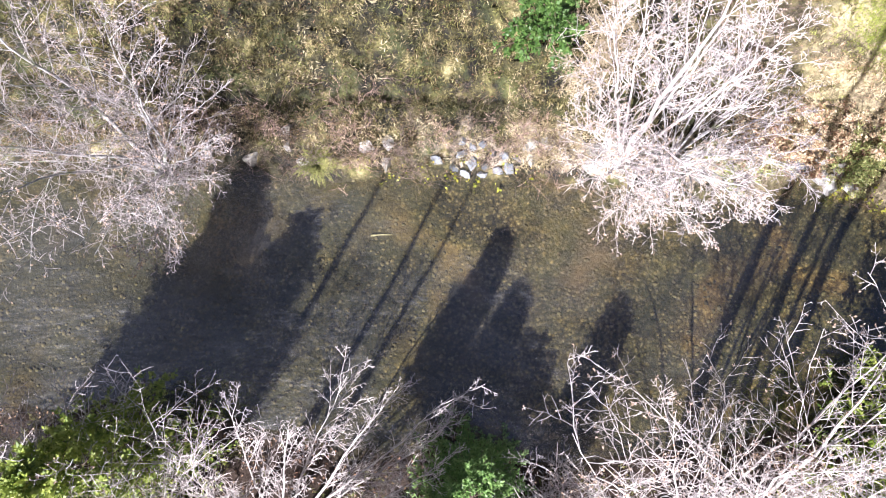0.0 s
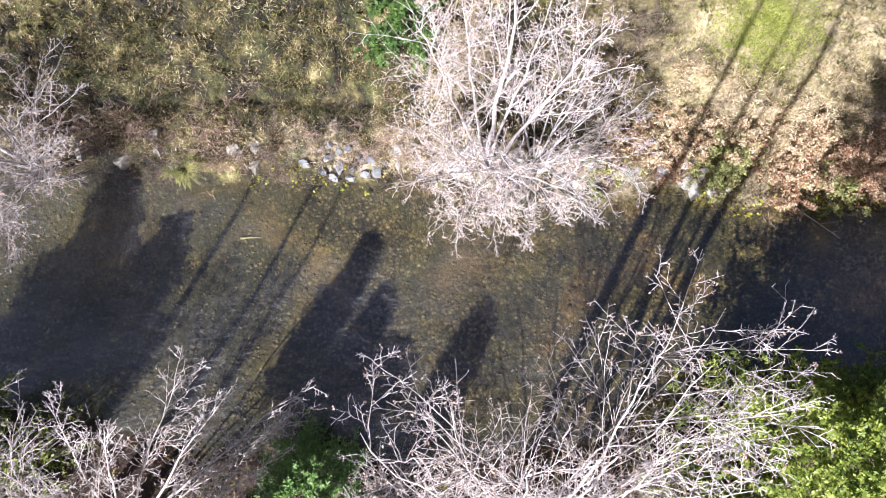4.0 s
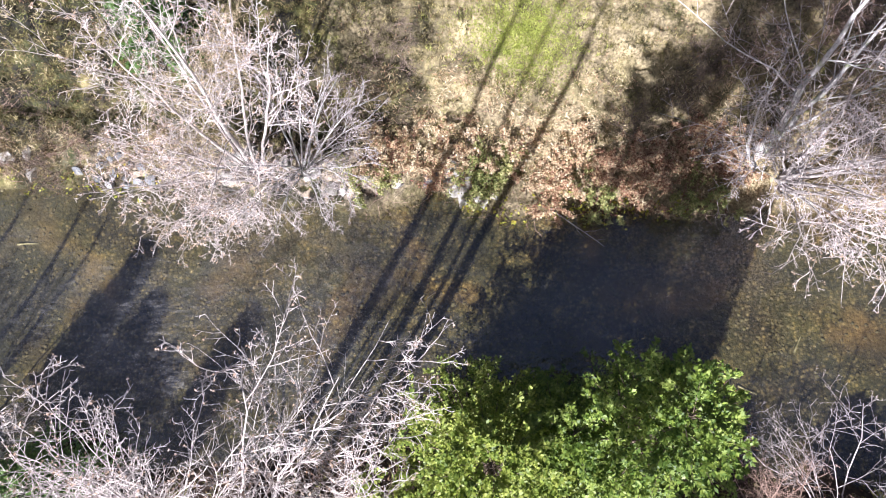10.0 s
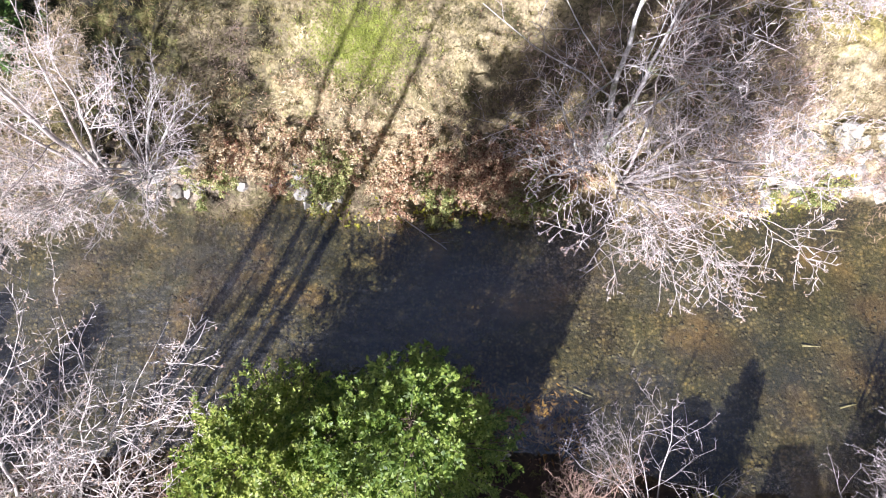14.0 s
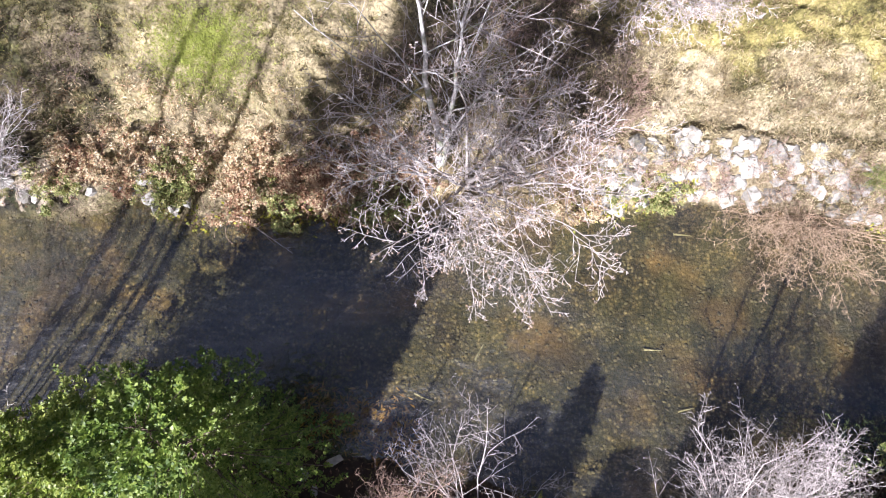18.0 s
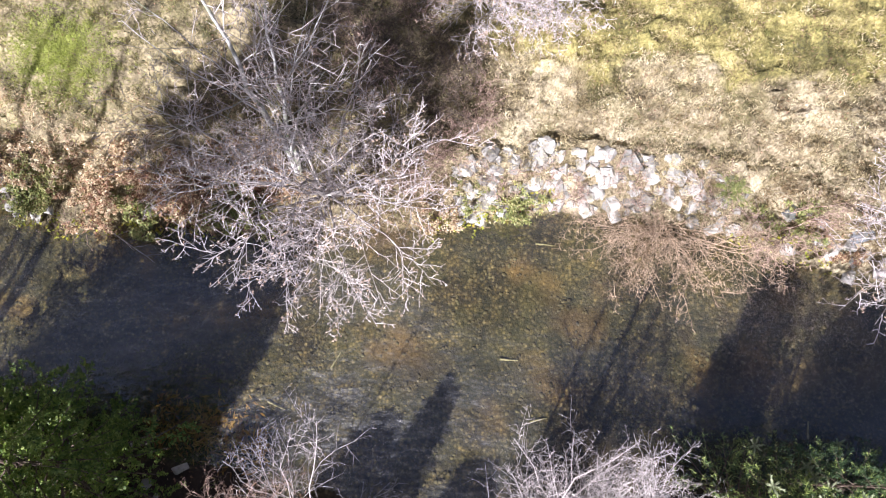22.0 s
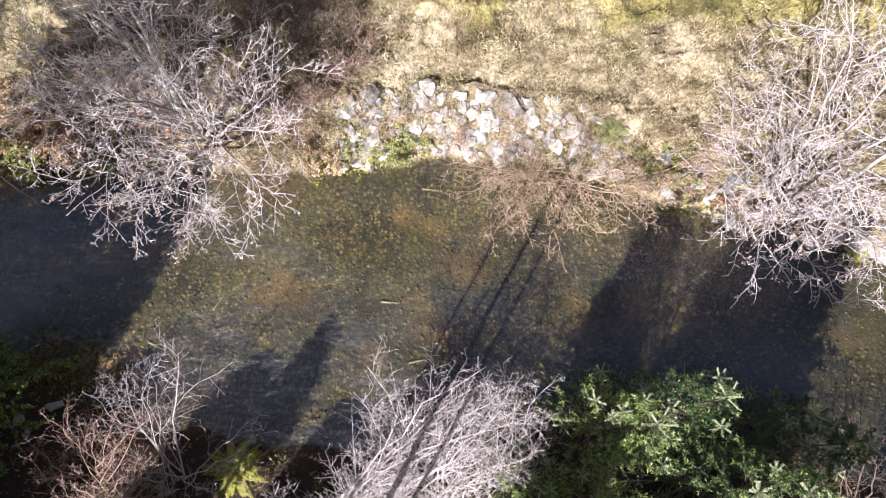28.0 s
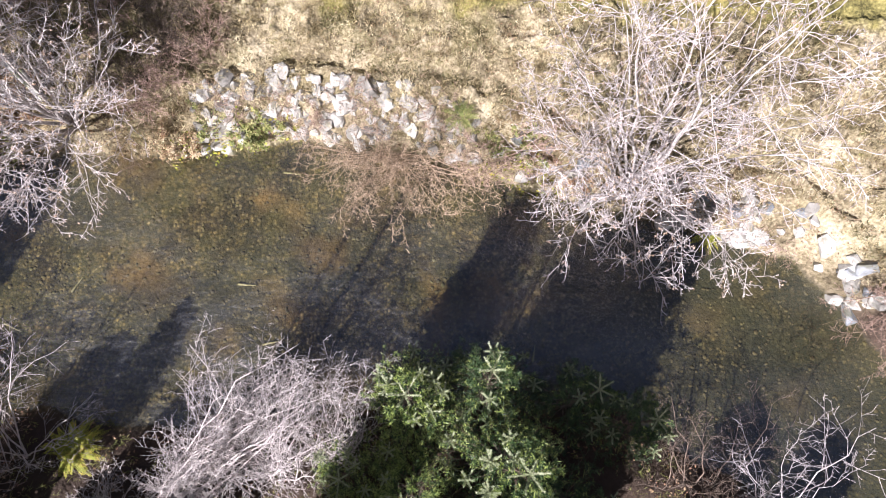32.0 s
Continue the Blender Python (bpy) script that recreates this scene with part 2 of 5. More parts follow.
def ground_material():
    m, n, l, b = material("earth_and_gravel")
    geo = n.new("ShaderNodeNewGeometry")
    pos = geo.outputs["Position"]
    sep = n.new("ShaderNodeSeparateXYZ")
    l.new(pos, sep.inputs[0])
    vor = n.new("ShaderNodeTexVoronoi")
    vor.inputs["Scale"].default_value = 8.5
    vor.inputs["Randomness"].default_value = 0.9
    l.new(pos, vor.inputs["Vector"])
    vsep = n.new("ShaderNodeSeparateColor")
    l.new(vor.outputs["Color"], vsep.inputs[0])
    pebble = ramp(n, l, vsep.outputs[0], ((0.0, (0.036, 0.028, 0.014)), (0.5, (0.078, 0.061, 0.028)), (0.85, (0.120, 0.097, 0.048)), (1.0, (0.19, 0.16, 0.10))))
    gap = ramp(n, l, vor.outputs["Distance"], ((0.22, (1.06, 1.06, 1.06)), (0.62, (0.34, 0.33, 0.32))))
    bed = mixed(n, l, 1.0, pebble, gap, 'MULTIPLY')
    # Pebble mottling; the dark and bright of ripples is put into it.
    bed = mixed(n, l, 1.0, bed, ramp(n, l, tex_noise(n, l, pos, 3.2, 6, 0.7), ((0.34, (0.50, 0.47, 0.50)), (0.5, (1, 1, 1)), (0.66, (1.7, 1.6, 1.35)))), 'MULTIPLY')
    bed = mixed(n, l, 1.0, bed, ramp(n, l, tex_noise(n, l, pos, 8.5, 3, 0.6), ((0.34, (0.55, 0.55, 0.56)), (0.5, (1, 1, 1)), (0.66, (1.6, 1.55, 1.45)))), 'MULTIPLY')
    weed = ramp(n, l, tex_noise(n, l, pos, 0.42, 4), ((0.38, (0, 0, 0)), (0.58, (1, 1, 1))))
    bed = mixed(n, l, sums(n, l, 'MULTIPLY', weed, 0.85), bed, mixed(n, l, 0.5, bed, (0.045, 0.05, 0.018)))
    rust = ramp(n, l, tex_noise(n, l, pos, 0.33, 2), ((0.55, (0, 0, 0)), (0.68, (1, 1, 1))))
    bed = mixed(n, l, sums(n, l, 'MULTIPLY', rust, 0.55), bed, (0.14, 0.09, 0.036))
    bed = mixed(n, l, 1.0, bed, ramp(n, l, tex_noise(n, l, pos, 0.5, 5, 0.6), ((0.36, (0.50, 0.50, 0.48)), (0.5, (0.95, 0.92, 0.86)), (0.64, (1.6, 1.5, 1.28)))), 'MULTIPLY')
    way_x = sums(n, l, 'ADD', sums(n, l, 'MULTIPLY', sep.outputs[0], 0.01), sums(n, l, 'MULTIPLY', tex_noise(n, l, pos, 0.5, 4), 0.06))
    # Darker olive bed at both ends; the eastern part also deepens shadowed water.
    dark_bed = ramp(n, l, way_x, ((0.0, (0.75, 0.75, 0.75)), (0.03, (0, 0, 0)), (0.405, (0, 0, 0)), (0.455, (0.9, 0.9, 0.9))))
    bed = mixed(n, l, dark_bed, bed, mixed(n, l, 0.3, (0.026, 0.027, 0.013), bed))
    big = tex_noise(n, l, pos, 0.55, 5, 0.65)
    fine = tex_noise(n, l, pos, 9.0, 6, 0.7)
    key = sums(n, l, 'ADD', sums(n, l, 'MULTIPLY', big, 0.5), sums(n, l, 'MULTIPLY', fine, 0.5))
    bank = ramp(n, l, key, ((0.36, (0.045, 0.036, 0.020)), (0.46, (0.13, 0.105, 0.058)), (0.54, (0.28, 0.23, 0.135)), (0.66, (0.53, 0.44, 0.26))))
    cream = ramp(n, l, key, ((0.37, (0.045, 0.034, 0.018)), (0.46, (0.15, 0.118, 0.066)), (0.54, (0.33, 0.275, 0.175)), (0.66, (0.56, 0.49, 0.36))))
    olive = ramp(n, l, key, ((0.36, (0.035, 0.032, 0.010)), (0.46, (0.12, 0.105, 0.030)), (0.54, (0.27, 0.23, 0.075)), (0.66, (0.50, 0.42, 0.19))))
    wander = sums(n, l, 'MULTIPLY', sums(n, l, 'SUBTRACT', tex_noise(n, l, pos, 0.45, 4), 0.5), 0.5)
    upper = ramp(n, l, sums(n, l, 'ADD', sums(n, l, 'MULTIPLY', sums(n, l, 'ADD', sep.outputs[1], sums(n, l, 'MULTIPLY', sep.outputs[0], 0.12)), 0.1), wander), ((0.93, (0, 0, 0)), (1.0, (1, 1, 1))))
    far_east = ramp(n, l, sums(n, l, 'ADD', sums(n, l, 'MULTIPLY', sep.outputs[0], 0.02), sums(n, l, 'MULTIPLY', wander, 0.25)), ((0.545, (0, 0, 0)), (0.60, (1, 1, 1))))
    bank = mixed(n, l, far_east, bank, mixed(n, l, upper, cream, olive))
    moss = ramp(n, l, tex_noise(n, l, pos, 0.8, 4), ((0.50, (0, 0, 0)), (0.62, (1, 1, 1))))
    bank = mixed(n, l, sums(n, l, 'MULTIPLY', moss, 0.3), bank, (0.14, 0.13, 0.035))
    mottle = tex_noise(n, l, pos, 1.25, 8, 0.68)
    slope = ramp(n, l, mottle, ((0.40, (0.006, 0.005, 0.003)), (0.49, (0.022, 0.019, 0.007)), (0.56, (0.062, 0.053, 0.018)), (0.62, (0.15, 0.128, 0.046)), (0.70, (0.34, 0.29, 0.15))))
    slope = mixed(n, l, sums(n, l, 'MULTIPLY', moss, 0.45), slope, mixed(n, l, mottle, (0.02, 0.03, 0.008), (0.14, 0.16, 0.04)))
    sandy = ramp(n, l, sums(n, l, 'ADD', sep.outputs[2], sums(n, l, 'MULTIPLY', sums(n, l, 'SUBTRACT', tex_noise(n, l, pos, 1.7, 5, 0.65), 0.5), 2.2)), ((0.32, (0, 0, 0)), (0.45, (1, 1, 1)), (0.70, (1, 1, 1)), (0.92, (0, 0, 0))))
    ends = ramp(n, l, sums(n, l, 'ADD', sums(n, l, 'MULTIPLY', sep.outputs[0], 0.05), 1.0), ((0.88, (0.0, 0.0, 0.0)), (1.02, (0.55, 0.55, 0.55)), (1.12, (1, 1, 1))))
    sandy = sums(n, l, 'MULTIPLY', sandy, ends)
    slope = mixed(n, l, sandy, slope, mixed(n, l, fine, (0.18, 0.14, 0.095), (0.50, 0.43, 0.33)))
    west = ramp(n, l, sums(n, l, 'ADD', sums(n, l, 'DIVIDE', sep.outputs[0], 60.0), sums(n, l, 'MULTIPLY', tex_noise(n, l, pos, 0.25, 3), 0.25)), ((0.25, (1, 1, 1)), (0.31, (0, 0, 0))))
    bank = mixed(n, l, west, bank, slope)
    # Ground turns near-black brown towards the south.
    south_dark = ramp(n, l, sums(n, l, 'ADD', sums(n, l, 'MULTIPLY', sep.outputs[1], -0.1), sums(n, l, 'MULTIPLY', fine, 0.2)), ((0.42, (0, 0, 0)), (0.62, (1, 1, 1))))
    bank = mixed(n, l, south_dark, bank, mixed(n, l, big, (0.018, 0.013, 0.009), (0.075, 0.045, 0.028)))
    level = sums(n, l, 'ADD', sep.outputs[2], sums(n, l, 'MULTIPLY', fine, 0.15))
    shore = ramp(n, l, level, ((0.02, (0, 0, 0)), (0.22, (1, 1, 1))))
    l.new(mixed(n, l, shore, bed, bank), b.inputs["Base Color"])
    b.inputs["Roughness"].default_value = 0.9
    grit = tex_noise(n, l, pos, 26.0, 3, 0.6)
    h = sums(n, l, 'ADD', sums(n, l, 'MULTIPLY', grit, 0.5), sums(n, l, 'SUBTRACT', sums(n, l, 'MULTIPLY', fine, 0.6), sums(n, l, 'MULTIPLY', vor.outputs["Distance"], 0.6)))
    relief(n, l, h, b, 0.85, 0.05)
    return m


M_GROUND = ground_material()


def water_material():
    m, n, l, b = material("clear_stream_water")
    n.remove(b)
    pos = n.new("ShaderNodeNewGeometry").outputs["Position"]
    stretch = n.new("ShaderNodeMapping")
    stretch.inputs["Scale"].default_value = (0.55, 1.0, 1.0)
    l.new(pos, stretch.inputs["Vector"])
    waves = sums(n, l, 'ADD', sums(n, l, 'MULTIPLY', tex_noise(n, l, stretch.outputs[0], 1.6, 2), 1.2), sums(n, l, 'MULTIPLY', tex_noise(n, l, stretch.outputs[0], 7.0, 3), 0.35))
    bump = n.new("ShaderNodeBump")
    bump.inputs["Strength"].default_value, bump.inputs["Distance"].default_value = 0.60, 0.10
    l.new(waves, bump.inputs["Height"])
    clear = n.new("ShaderNodeBsdfTransparent")
    clear.inputs["Color"].default_value = (0.95, 0.94, 0.81, 1)
    gloss = n.new("ShaderNodeBsdfGlossy")
    gloss.inputs["Roughness"].default_value = 0.14
    l.new(bump.outputs["Normal"], gloss.inputs["Normal"])
    facing = n.new("ShaderNodeLayerWeight")
    facing.inputs["Blend"].default_value = 0.5
    l.new(bump.outputs["Normal"], facing.inputs["Normal"])
    mx = n.new("ShaderNodeMixShader")
    l.new(sums(n, l, 'ADD', sums(n, l, 'MULTIPLY', sums(n, l, 'POWER', facing.outputs["Facing"], 4.0), 0.9), 0.13), mx.inputs[0])
    l.new(clear.outputs[0], mx.inputs[1])
    l.new(gloss.outputs[0], mx.inputs[2])
    # wind-ruffled patches scatter the sun
    ruffle = n.new("ShaderNodeBsdfGlossy")
    ruffle.inputs["Roughness"].default_value = 0.40
    l.new(bump.outputs["Normal"], ruffle.inputs["Normal"])
    patch = ramp(n, l, tex_noise(n, l, stretch.outputs[0], 0.3, 3, 0.6), ((0.38, (0.005, 0.005, 0.005)), (0.62, (0.10, 0.10, 0.10))))
    both = n.new("ShaderNodeMixShader")
    l.new(patch, both.inputs[0])
    l.new(mx.outputs[0], both.inputs[1])
    l.new(ruffle.outputs[0], both.inputs[2])
    l.new(both.outputs[0], n["Material Output"].inputs["Surface"])
    return m


M_WATER = water_material()

# ---- building helpers ----


def mesh_from(name, verts, faces, mat, smooth=False):
    """A mesh from arrays: verts (n, 3), faces (m, k)."""
    me = bpy.data.meshes.new(name)
    verts, faces = np.asarray(verts, np.float32), np.asarray(faces, np.int32)
    me.vertices.add(len(verts))
    me.vertices.foreach_set("co", verts.ravel())
    me.loops.add(faces.size)
    me.loops.foreach_set("vertex_index", faces.ravel())
    me.polygons.add(len(faces))
    me.polygons.foreach_set("loop_start", np.arange(len(faces), dtype=np.int32) * faces.shape[1])
    if smooth:
        me.polygons.foreach_set("use_smooth", np.ones(len(faces), bool))
    me.update(calc_edges=True)
    me.materials.append(mat)
    return me


def thing(name, label, category, at=(0, 0, 0), group=""):
    return_ob = new(name)
    return_ob.empty_display_size = 0.2
    return_ob.location = at
    return tagged(return_ob, label, category, group)


def part(name, arrays, mat, parent, label="", smooth=False, kind=""):
    """Links verts and faces, given in world places, as one mesh under parent."""
    verts, faces = arrays
    off = np.array(parent.location) + (np.array(parent.parent.location) if parent.parent else 0)
    me = mesh_from(name, np.asarray(verts) - off, faces, mat, smooth)
    ob = new(name, me)
    ob.parent = parent
    return tagged(ob, label, kind=kind)


def unit(v):
    return v / np.maximum(np.linalg.norm(v, axis=-1, keepdims=True), 1e-9)


def tubes(paths, radii, sides):
    """Tapered tubes along paths (N, n, 3) with radii (N, n)."""
    N, n, _ = paths.shape
    tang = unit(np.gradient(paths, axis=1))
    ref = np.where(np.abs(tang[..., 2:3]) > 0.9, np.array([1.0, 0, 0]), np.array([0, 0, 1.0]))
    a = unit(np.cross(tang, ref))
    b = np.cross(tang, a)
    ang = np.arange(sides) * 2 * np.pi / sides
    ring = a[:, :, None] * np.cos(ang)[:, None] + b[:, :, None] * np.sin(ang)[:, None]
    verts = (paths[:, :, None] + ring * radii[:, :, None, None]).reshape(-1, 3)
    i = np.arange(N * n * sides).reshape(N, n, sides)
    nxt = np.roll(i, -1, axis=2)
    faces = np.stack([i[:, :-1], nxt[:, :-1], nxt[:, 1:], i[:, 1:]], -1).reshape(-1, 4)
    return verts, faces


def joined(*many):
    verts, faces, at = [], [], 0
    for v, f in many:
        verts.append(v), faces.append(f + at)
        at += len(v)
    return np.concatenate(verts), np.concatenate(faces)


def cards(where, way, side, length, width):
    """Small pointed leaves: where (N, 3), along way, spread to side."""
    length, width = np.broadcast_to(length, len(where))[:, None], np.broadcast_to(width, len(where))[:, None]
    up = np.cross(way, side)
    v = np.stack([where, where + way * length * 0.45 + side * width * 0.5 + up * width * 0.15, where + way * length,
                  where + way * length * 0.45 - side * width * 0.5 + up * width * 0.15], 1)
    return v.reshape(-1, 3), np.arange(len(where) * 4).reshape(-1, 4)


def loose_cards(rng, where, length, width, flat=0.5):
    """Leaves that lie every way; flat pulls them towards the level."""
    way = rng.normal(size=where.shape)
    way[:, 2] *= 1 - flat
    way = unit(way)
    other = rng.normal(size=where.shape)
    other[:, 2] *= 1 - flat
    side = unit(np.cross(way, unit(np.cross(way, other))))
    k = rng.uniform(0.6, 1.3, len(where))
    return cards(where, way, side, length * k, width * k)


def along(paths, radii, u):
    """Place, direction and radius at u (N, c) of each path."""
    N, n, _ = paths.shape
    x = np.clip(u, 0, 0.999) * (n - 1)
    i = x.astype(int)
    f = (x - i)[..., None]
    row = np.arange(N)[:, None]
    p0, p1 = paths[row, i], paths[row, i + 1]
    r = radii[row, i] * (1 - f[..., 0]) + radii[row, i + 1] * f[..., 0]
    return p0 * (1 - f) + p1 * f, unit(p1 - p0), r


def grow(rng, paths, radii, per, lo, hi, angle, reach, points=5, wiggle=0.06, pull=(0, 0, 0), bend=0.0, thick=0.6, thin=0.004, longest=9.0, curl=0.10):
    """Children of every path: per of them between lo and hi, at the angle, reach times the parent's length."""
    N = len(paths)
    u = lo + (hi - lo) * (np.arange(per) + rng.uniform(0, 1, (N, per))) / per
    at, tang, r = along(paths, radii, u)
    at, tang, r, u = at.reshape(-1, 3), tang.reshape(-1, 3), r.ravel(), u.ravel()
    size = np.repeat(np.linalg.norm(np.diff(paths, axis=1), axis=-1).sum(1), per)
    perp = unit(np.cross(tang, rng.normal(size=tang.shape)))
    a = np.radians(rng.normal(angle, angle * 0.22, len(at)))[:, None]
    way = unit(np.cos(a) * tang + np.sin(a) * perp + np.array(pull))
    length = np.minimum(size * reach * (1.1 - 0.65 * u) * rng.uniform(0.6, 1.25, len(at)), longest)
    s = np.linspace(0, 1, points)
    drift = np.cumsum(rng.normal(size=(len(at), points, 3)), 1) * wiggle / np.sqrt(points)
    drift -= drift[:, :1]
    kids = at[:, None] + length[:, None, None] * (way[:, None] * s[:, None] + drift)
    arc = np.cross(way, unit(rng.normal(size=way.shape))) * (rng.normal(size=(len(at), 1)) * curl)
    kids += arc[:, None] * length[:, None, None] * (s**2)[:, None]
    kids[..., 2] += bend * length[:, None] * s**2
    r0 = np.maximum(np.minimum(r * thick, length * 0.014), thin)
    rr = r0[:, None] * (1 - 0.72 * s) + 0.0015
    return kids, np.maximum(rr, thin * 0.62)


def stem_path(rng, base, top, points=10, sway=0.05, arch=0.0):
    base, top = np.array(base, float), np.array(top, float)
    s = np.linspace(0, 1, points)[:, None]
    size = np.linalg.norm(top - base)
    drift = np.cumsum(rng.normal(size=(points, 3)), 0) * sway * size / points
    drift = drift - drift[:1] - (drift[-1:] - drift[:1]) * s
    p = base + (top - base) * s + drift
    p[:, 2] += (arch * size * np.sin(np.pi * s))[:, 0]
    return p


def bare_tree(name, label, base, stems, seed, bark=None, twig=None, limbs=9, branches=7, twigs=5, pull=(0, 0, 0.25), spread=42, buds=0.5, fine=0.0076, group="", category="tree", reach=0.58, low=0.25, tips=2, arch=0.03, sway=0.12):
    """A leafless tree: stems given as (top, radius), each with its limbs; branches and twigs fill the crown."""
    rng = np.random.default_rng(seed)
    bark, twig = bark or M_BARK, twig or M_TWIG
    tree = thing(name, label, category, base, group)
    base = np.array(base, float)
    all_limbs, all_radii = [], []
    for top, r in stems:
        start = base + np.append(rng.uniform(-0.18, 0.18, 2), -0.25)
        p = stem_path(rng, start, top, 12, sway, arch)[None]
        rad = (r * (1 - 0.9 * np.linspace(0, 1, 12) ** 0.7))[None]
        stem = part("stem", tubes(p, rad, 8), bark, tree, smooth=True)
        k, kr = grow(rng, p, rad, limbs, low, 0.97, spread, reach, 9, 0.04, pull, 0.02, 0.32, 0.010, 4.8, 0.13)
        for q, qr in zip(k, kr):
            part("limb", tubes(q[None], qr[None], 5), bark, stem, smooth=True)
        all_limbs.append(k)
        all_radii.append(kr)
    k, kr = np.concatenate(all_limbs), np.concatenate(all_radii)
    b1, r1 = grow(rng, k, kr, branches, 0.10, 0.98, 50, 0.58, 6, 0.055, (0, 0, 0.05), 0.0, 0.5, fine * 1.05, 2.3, 0.16)
    b2, r2 = grow(rng, b1, r1, twigs, 0.15, 1.0, 56, 0.42, 4, 0.07, (0, 0, 0.05), 0.0, 0.7, fine * 0.9, 0.8, 0.14)
    sets = [tubes(b1, r1, 3), tubes(b2, r2, 3)]
    ends = b2[:, -1]
    if tips:
        b3, r3 = grow(rng, b2, r2, max(tips - 1, 1), 0.3, 1.0, 60, 0.5, 2, 0.0, (0, 0, 0.05), 0.0, 0.8, fine * 0.9, 0.3)
        sets.append(tubes(b3, r3, 3))
        ends = np.concatenate([ends, b3[::2, -1]])
    part("crown", joined(*sets), twig, tree, "fine bare twigs", kind="stuff")
    if buds:
        pick = ends[rng.random(len(ends)) < 0.3 * buds].repeat(3, 0)
        pick = pick + rng.normal(size=pick.shape) * 0.018
        part("bud_cover", loose_cards(rng, pick, 0.065, 0.038, 0.2), M_BUD, tree, "withered catkins and dry buds", kind="stuff")
    return tree


def evergreen(name, label, base, height, radius, seed, mat=None, boughs=70, leaf=0.15, sprays=9, cardsper=16, droop=-0.16, low=0.08, shape=0.75, group="", lean=(0, 0), trunk=0.021):
    """A leafy evergreen: trunk, boughs and flat drooping sprays of small leaves."""
    rng = np.random.default_rng(seed)
    mat = mat or M_CEDAR
    tree = thing(name, label, "tree", base, group)
    base = np.array(base, float)
    top = base + (lean[0], lean[1], height)
    p = stem_path(rng, base - (0, 0, 0.3), top, 12, 0.05)[None]
    rad = (trunk * height * (1 - 0.93 * np.linspace(0, 1, 12)))[None]
    bole = part("trunk", tubes(p, rad, 8), M_BROWN, tree, smooth=True)
    u = np.linspace(low, 0.985, boughs)[None]
    at, tang, r = (v[0] for v in along(p, rad, u))
    az = np.arange(boughs) * 2.4 + rng.uniform(-0.5, 0.5, boughs)
    out = radius * (1 - u[0]) ** shape * rng.uniform(0.72, 1.15, boughs) + 0.15
    way = np.stack([np.cos(az), np.sin(az), rng.uniform(0.05, 0.35, boughs) + 0.5 * u[0] ** 3], 1)
    s = np.linspace(0, 1, 7)
    k = at[:, None] + way[:, None] * (out[:, None] * s)[..., None]
    k[..., 2] += droop * out[:, None] * s**2
    kr = np.maximum(r * 0.35, 0.01)[:, None] * (1 - 0.8 * s)
    for q, qr in zip(k, kr):
        part("bough", tubes(q[None], qr[None], 4), M_BROWN, bole)
    b, br = grow(rng, k, kr, sprays, 0.18, 1.0, 50, 0.42, 5, 0.06, (0, 0, 0.05), -0.08, 0.5, 0.005)
    uu = np.linspace(0.08, 1, cardsper)[None].repeat(len(b), 0)
    pos, tg, _ = along(b, br, uu)
    pos, tg = pos.reshape(-1, 3) + rng.normal(size=(len(b) * cardsper, 3)) * leaf * 0.25, tg.reshape(-1, 3)
    sgn = np.where(np.arange(len(pos)) % 2, 1.0, -1.0)[:, None]
    lat = unit(np.cross(tg, np.array([0, 0, 1.0])) + rng.normal(size=tg.shape) * 0.25)
    wy = unit(tg * 0.8 + lat * sgn * 0.8 + rng.normal(size=tg.shape) * 0.28 + (0, 0, 0.12))
    sd = unit(np.cross(wy, np.array([0, 0, 1.0]) + rng.normal(size=wy.shape) * 0.45))
    size = leaf * rng.uniform(0.6, 1.35, len(pos))
    part("foliage", cards(pos, wy, sd, size, size * 0.55), mat, tree, "dense green foliage", kind="stuff")
    return tree


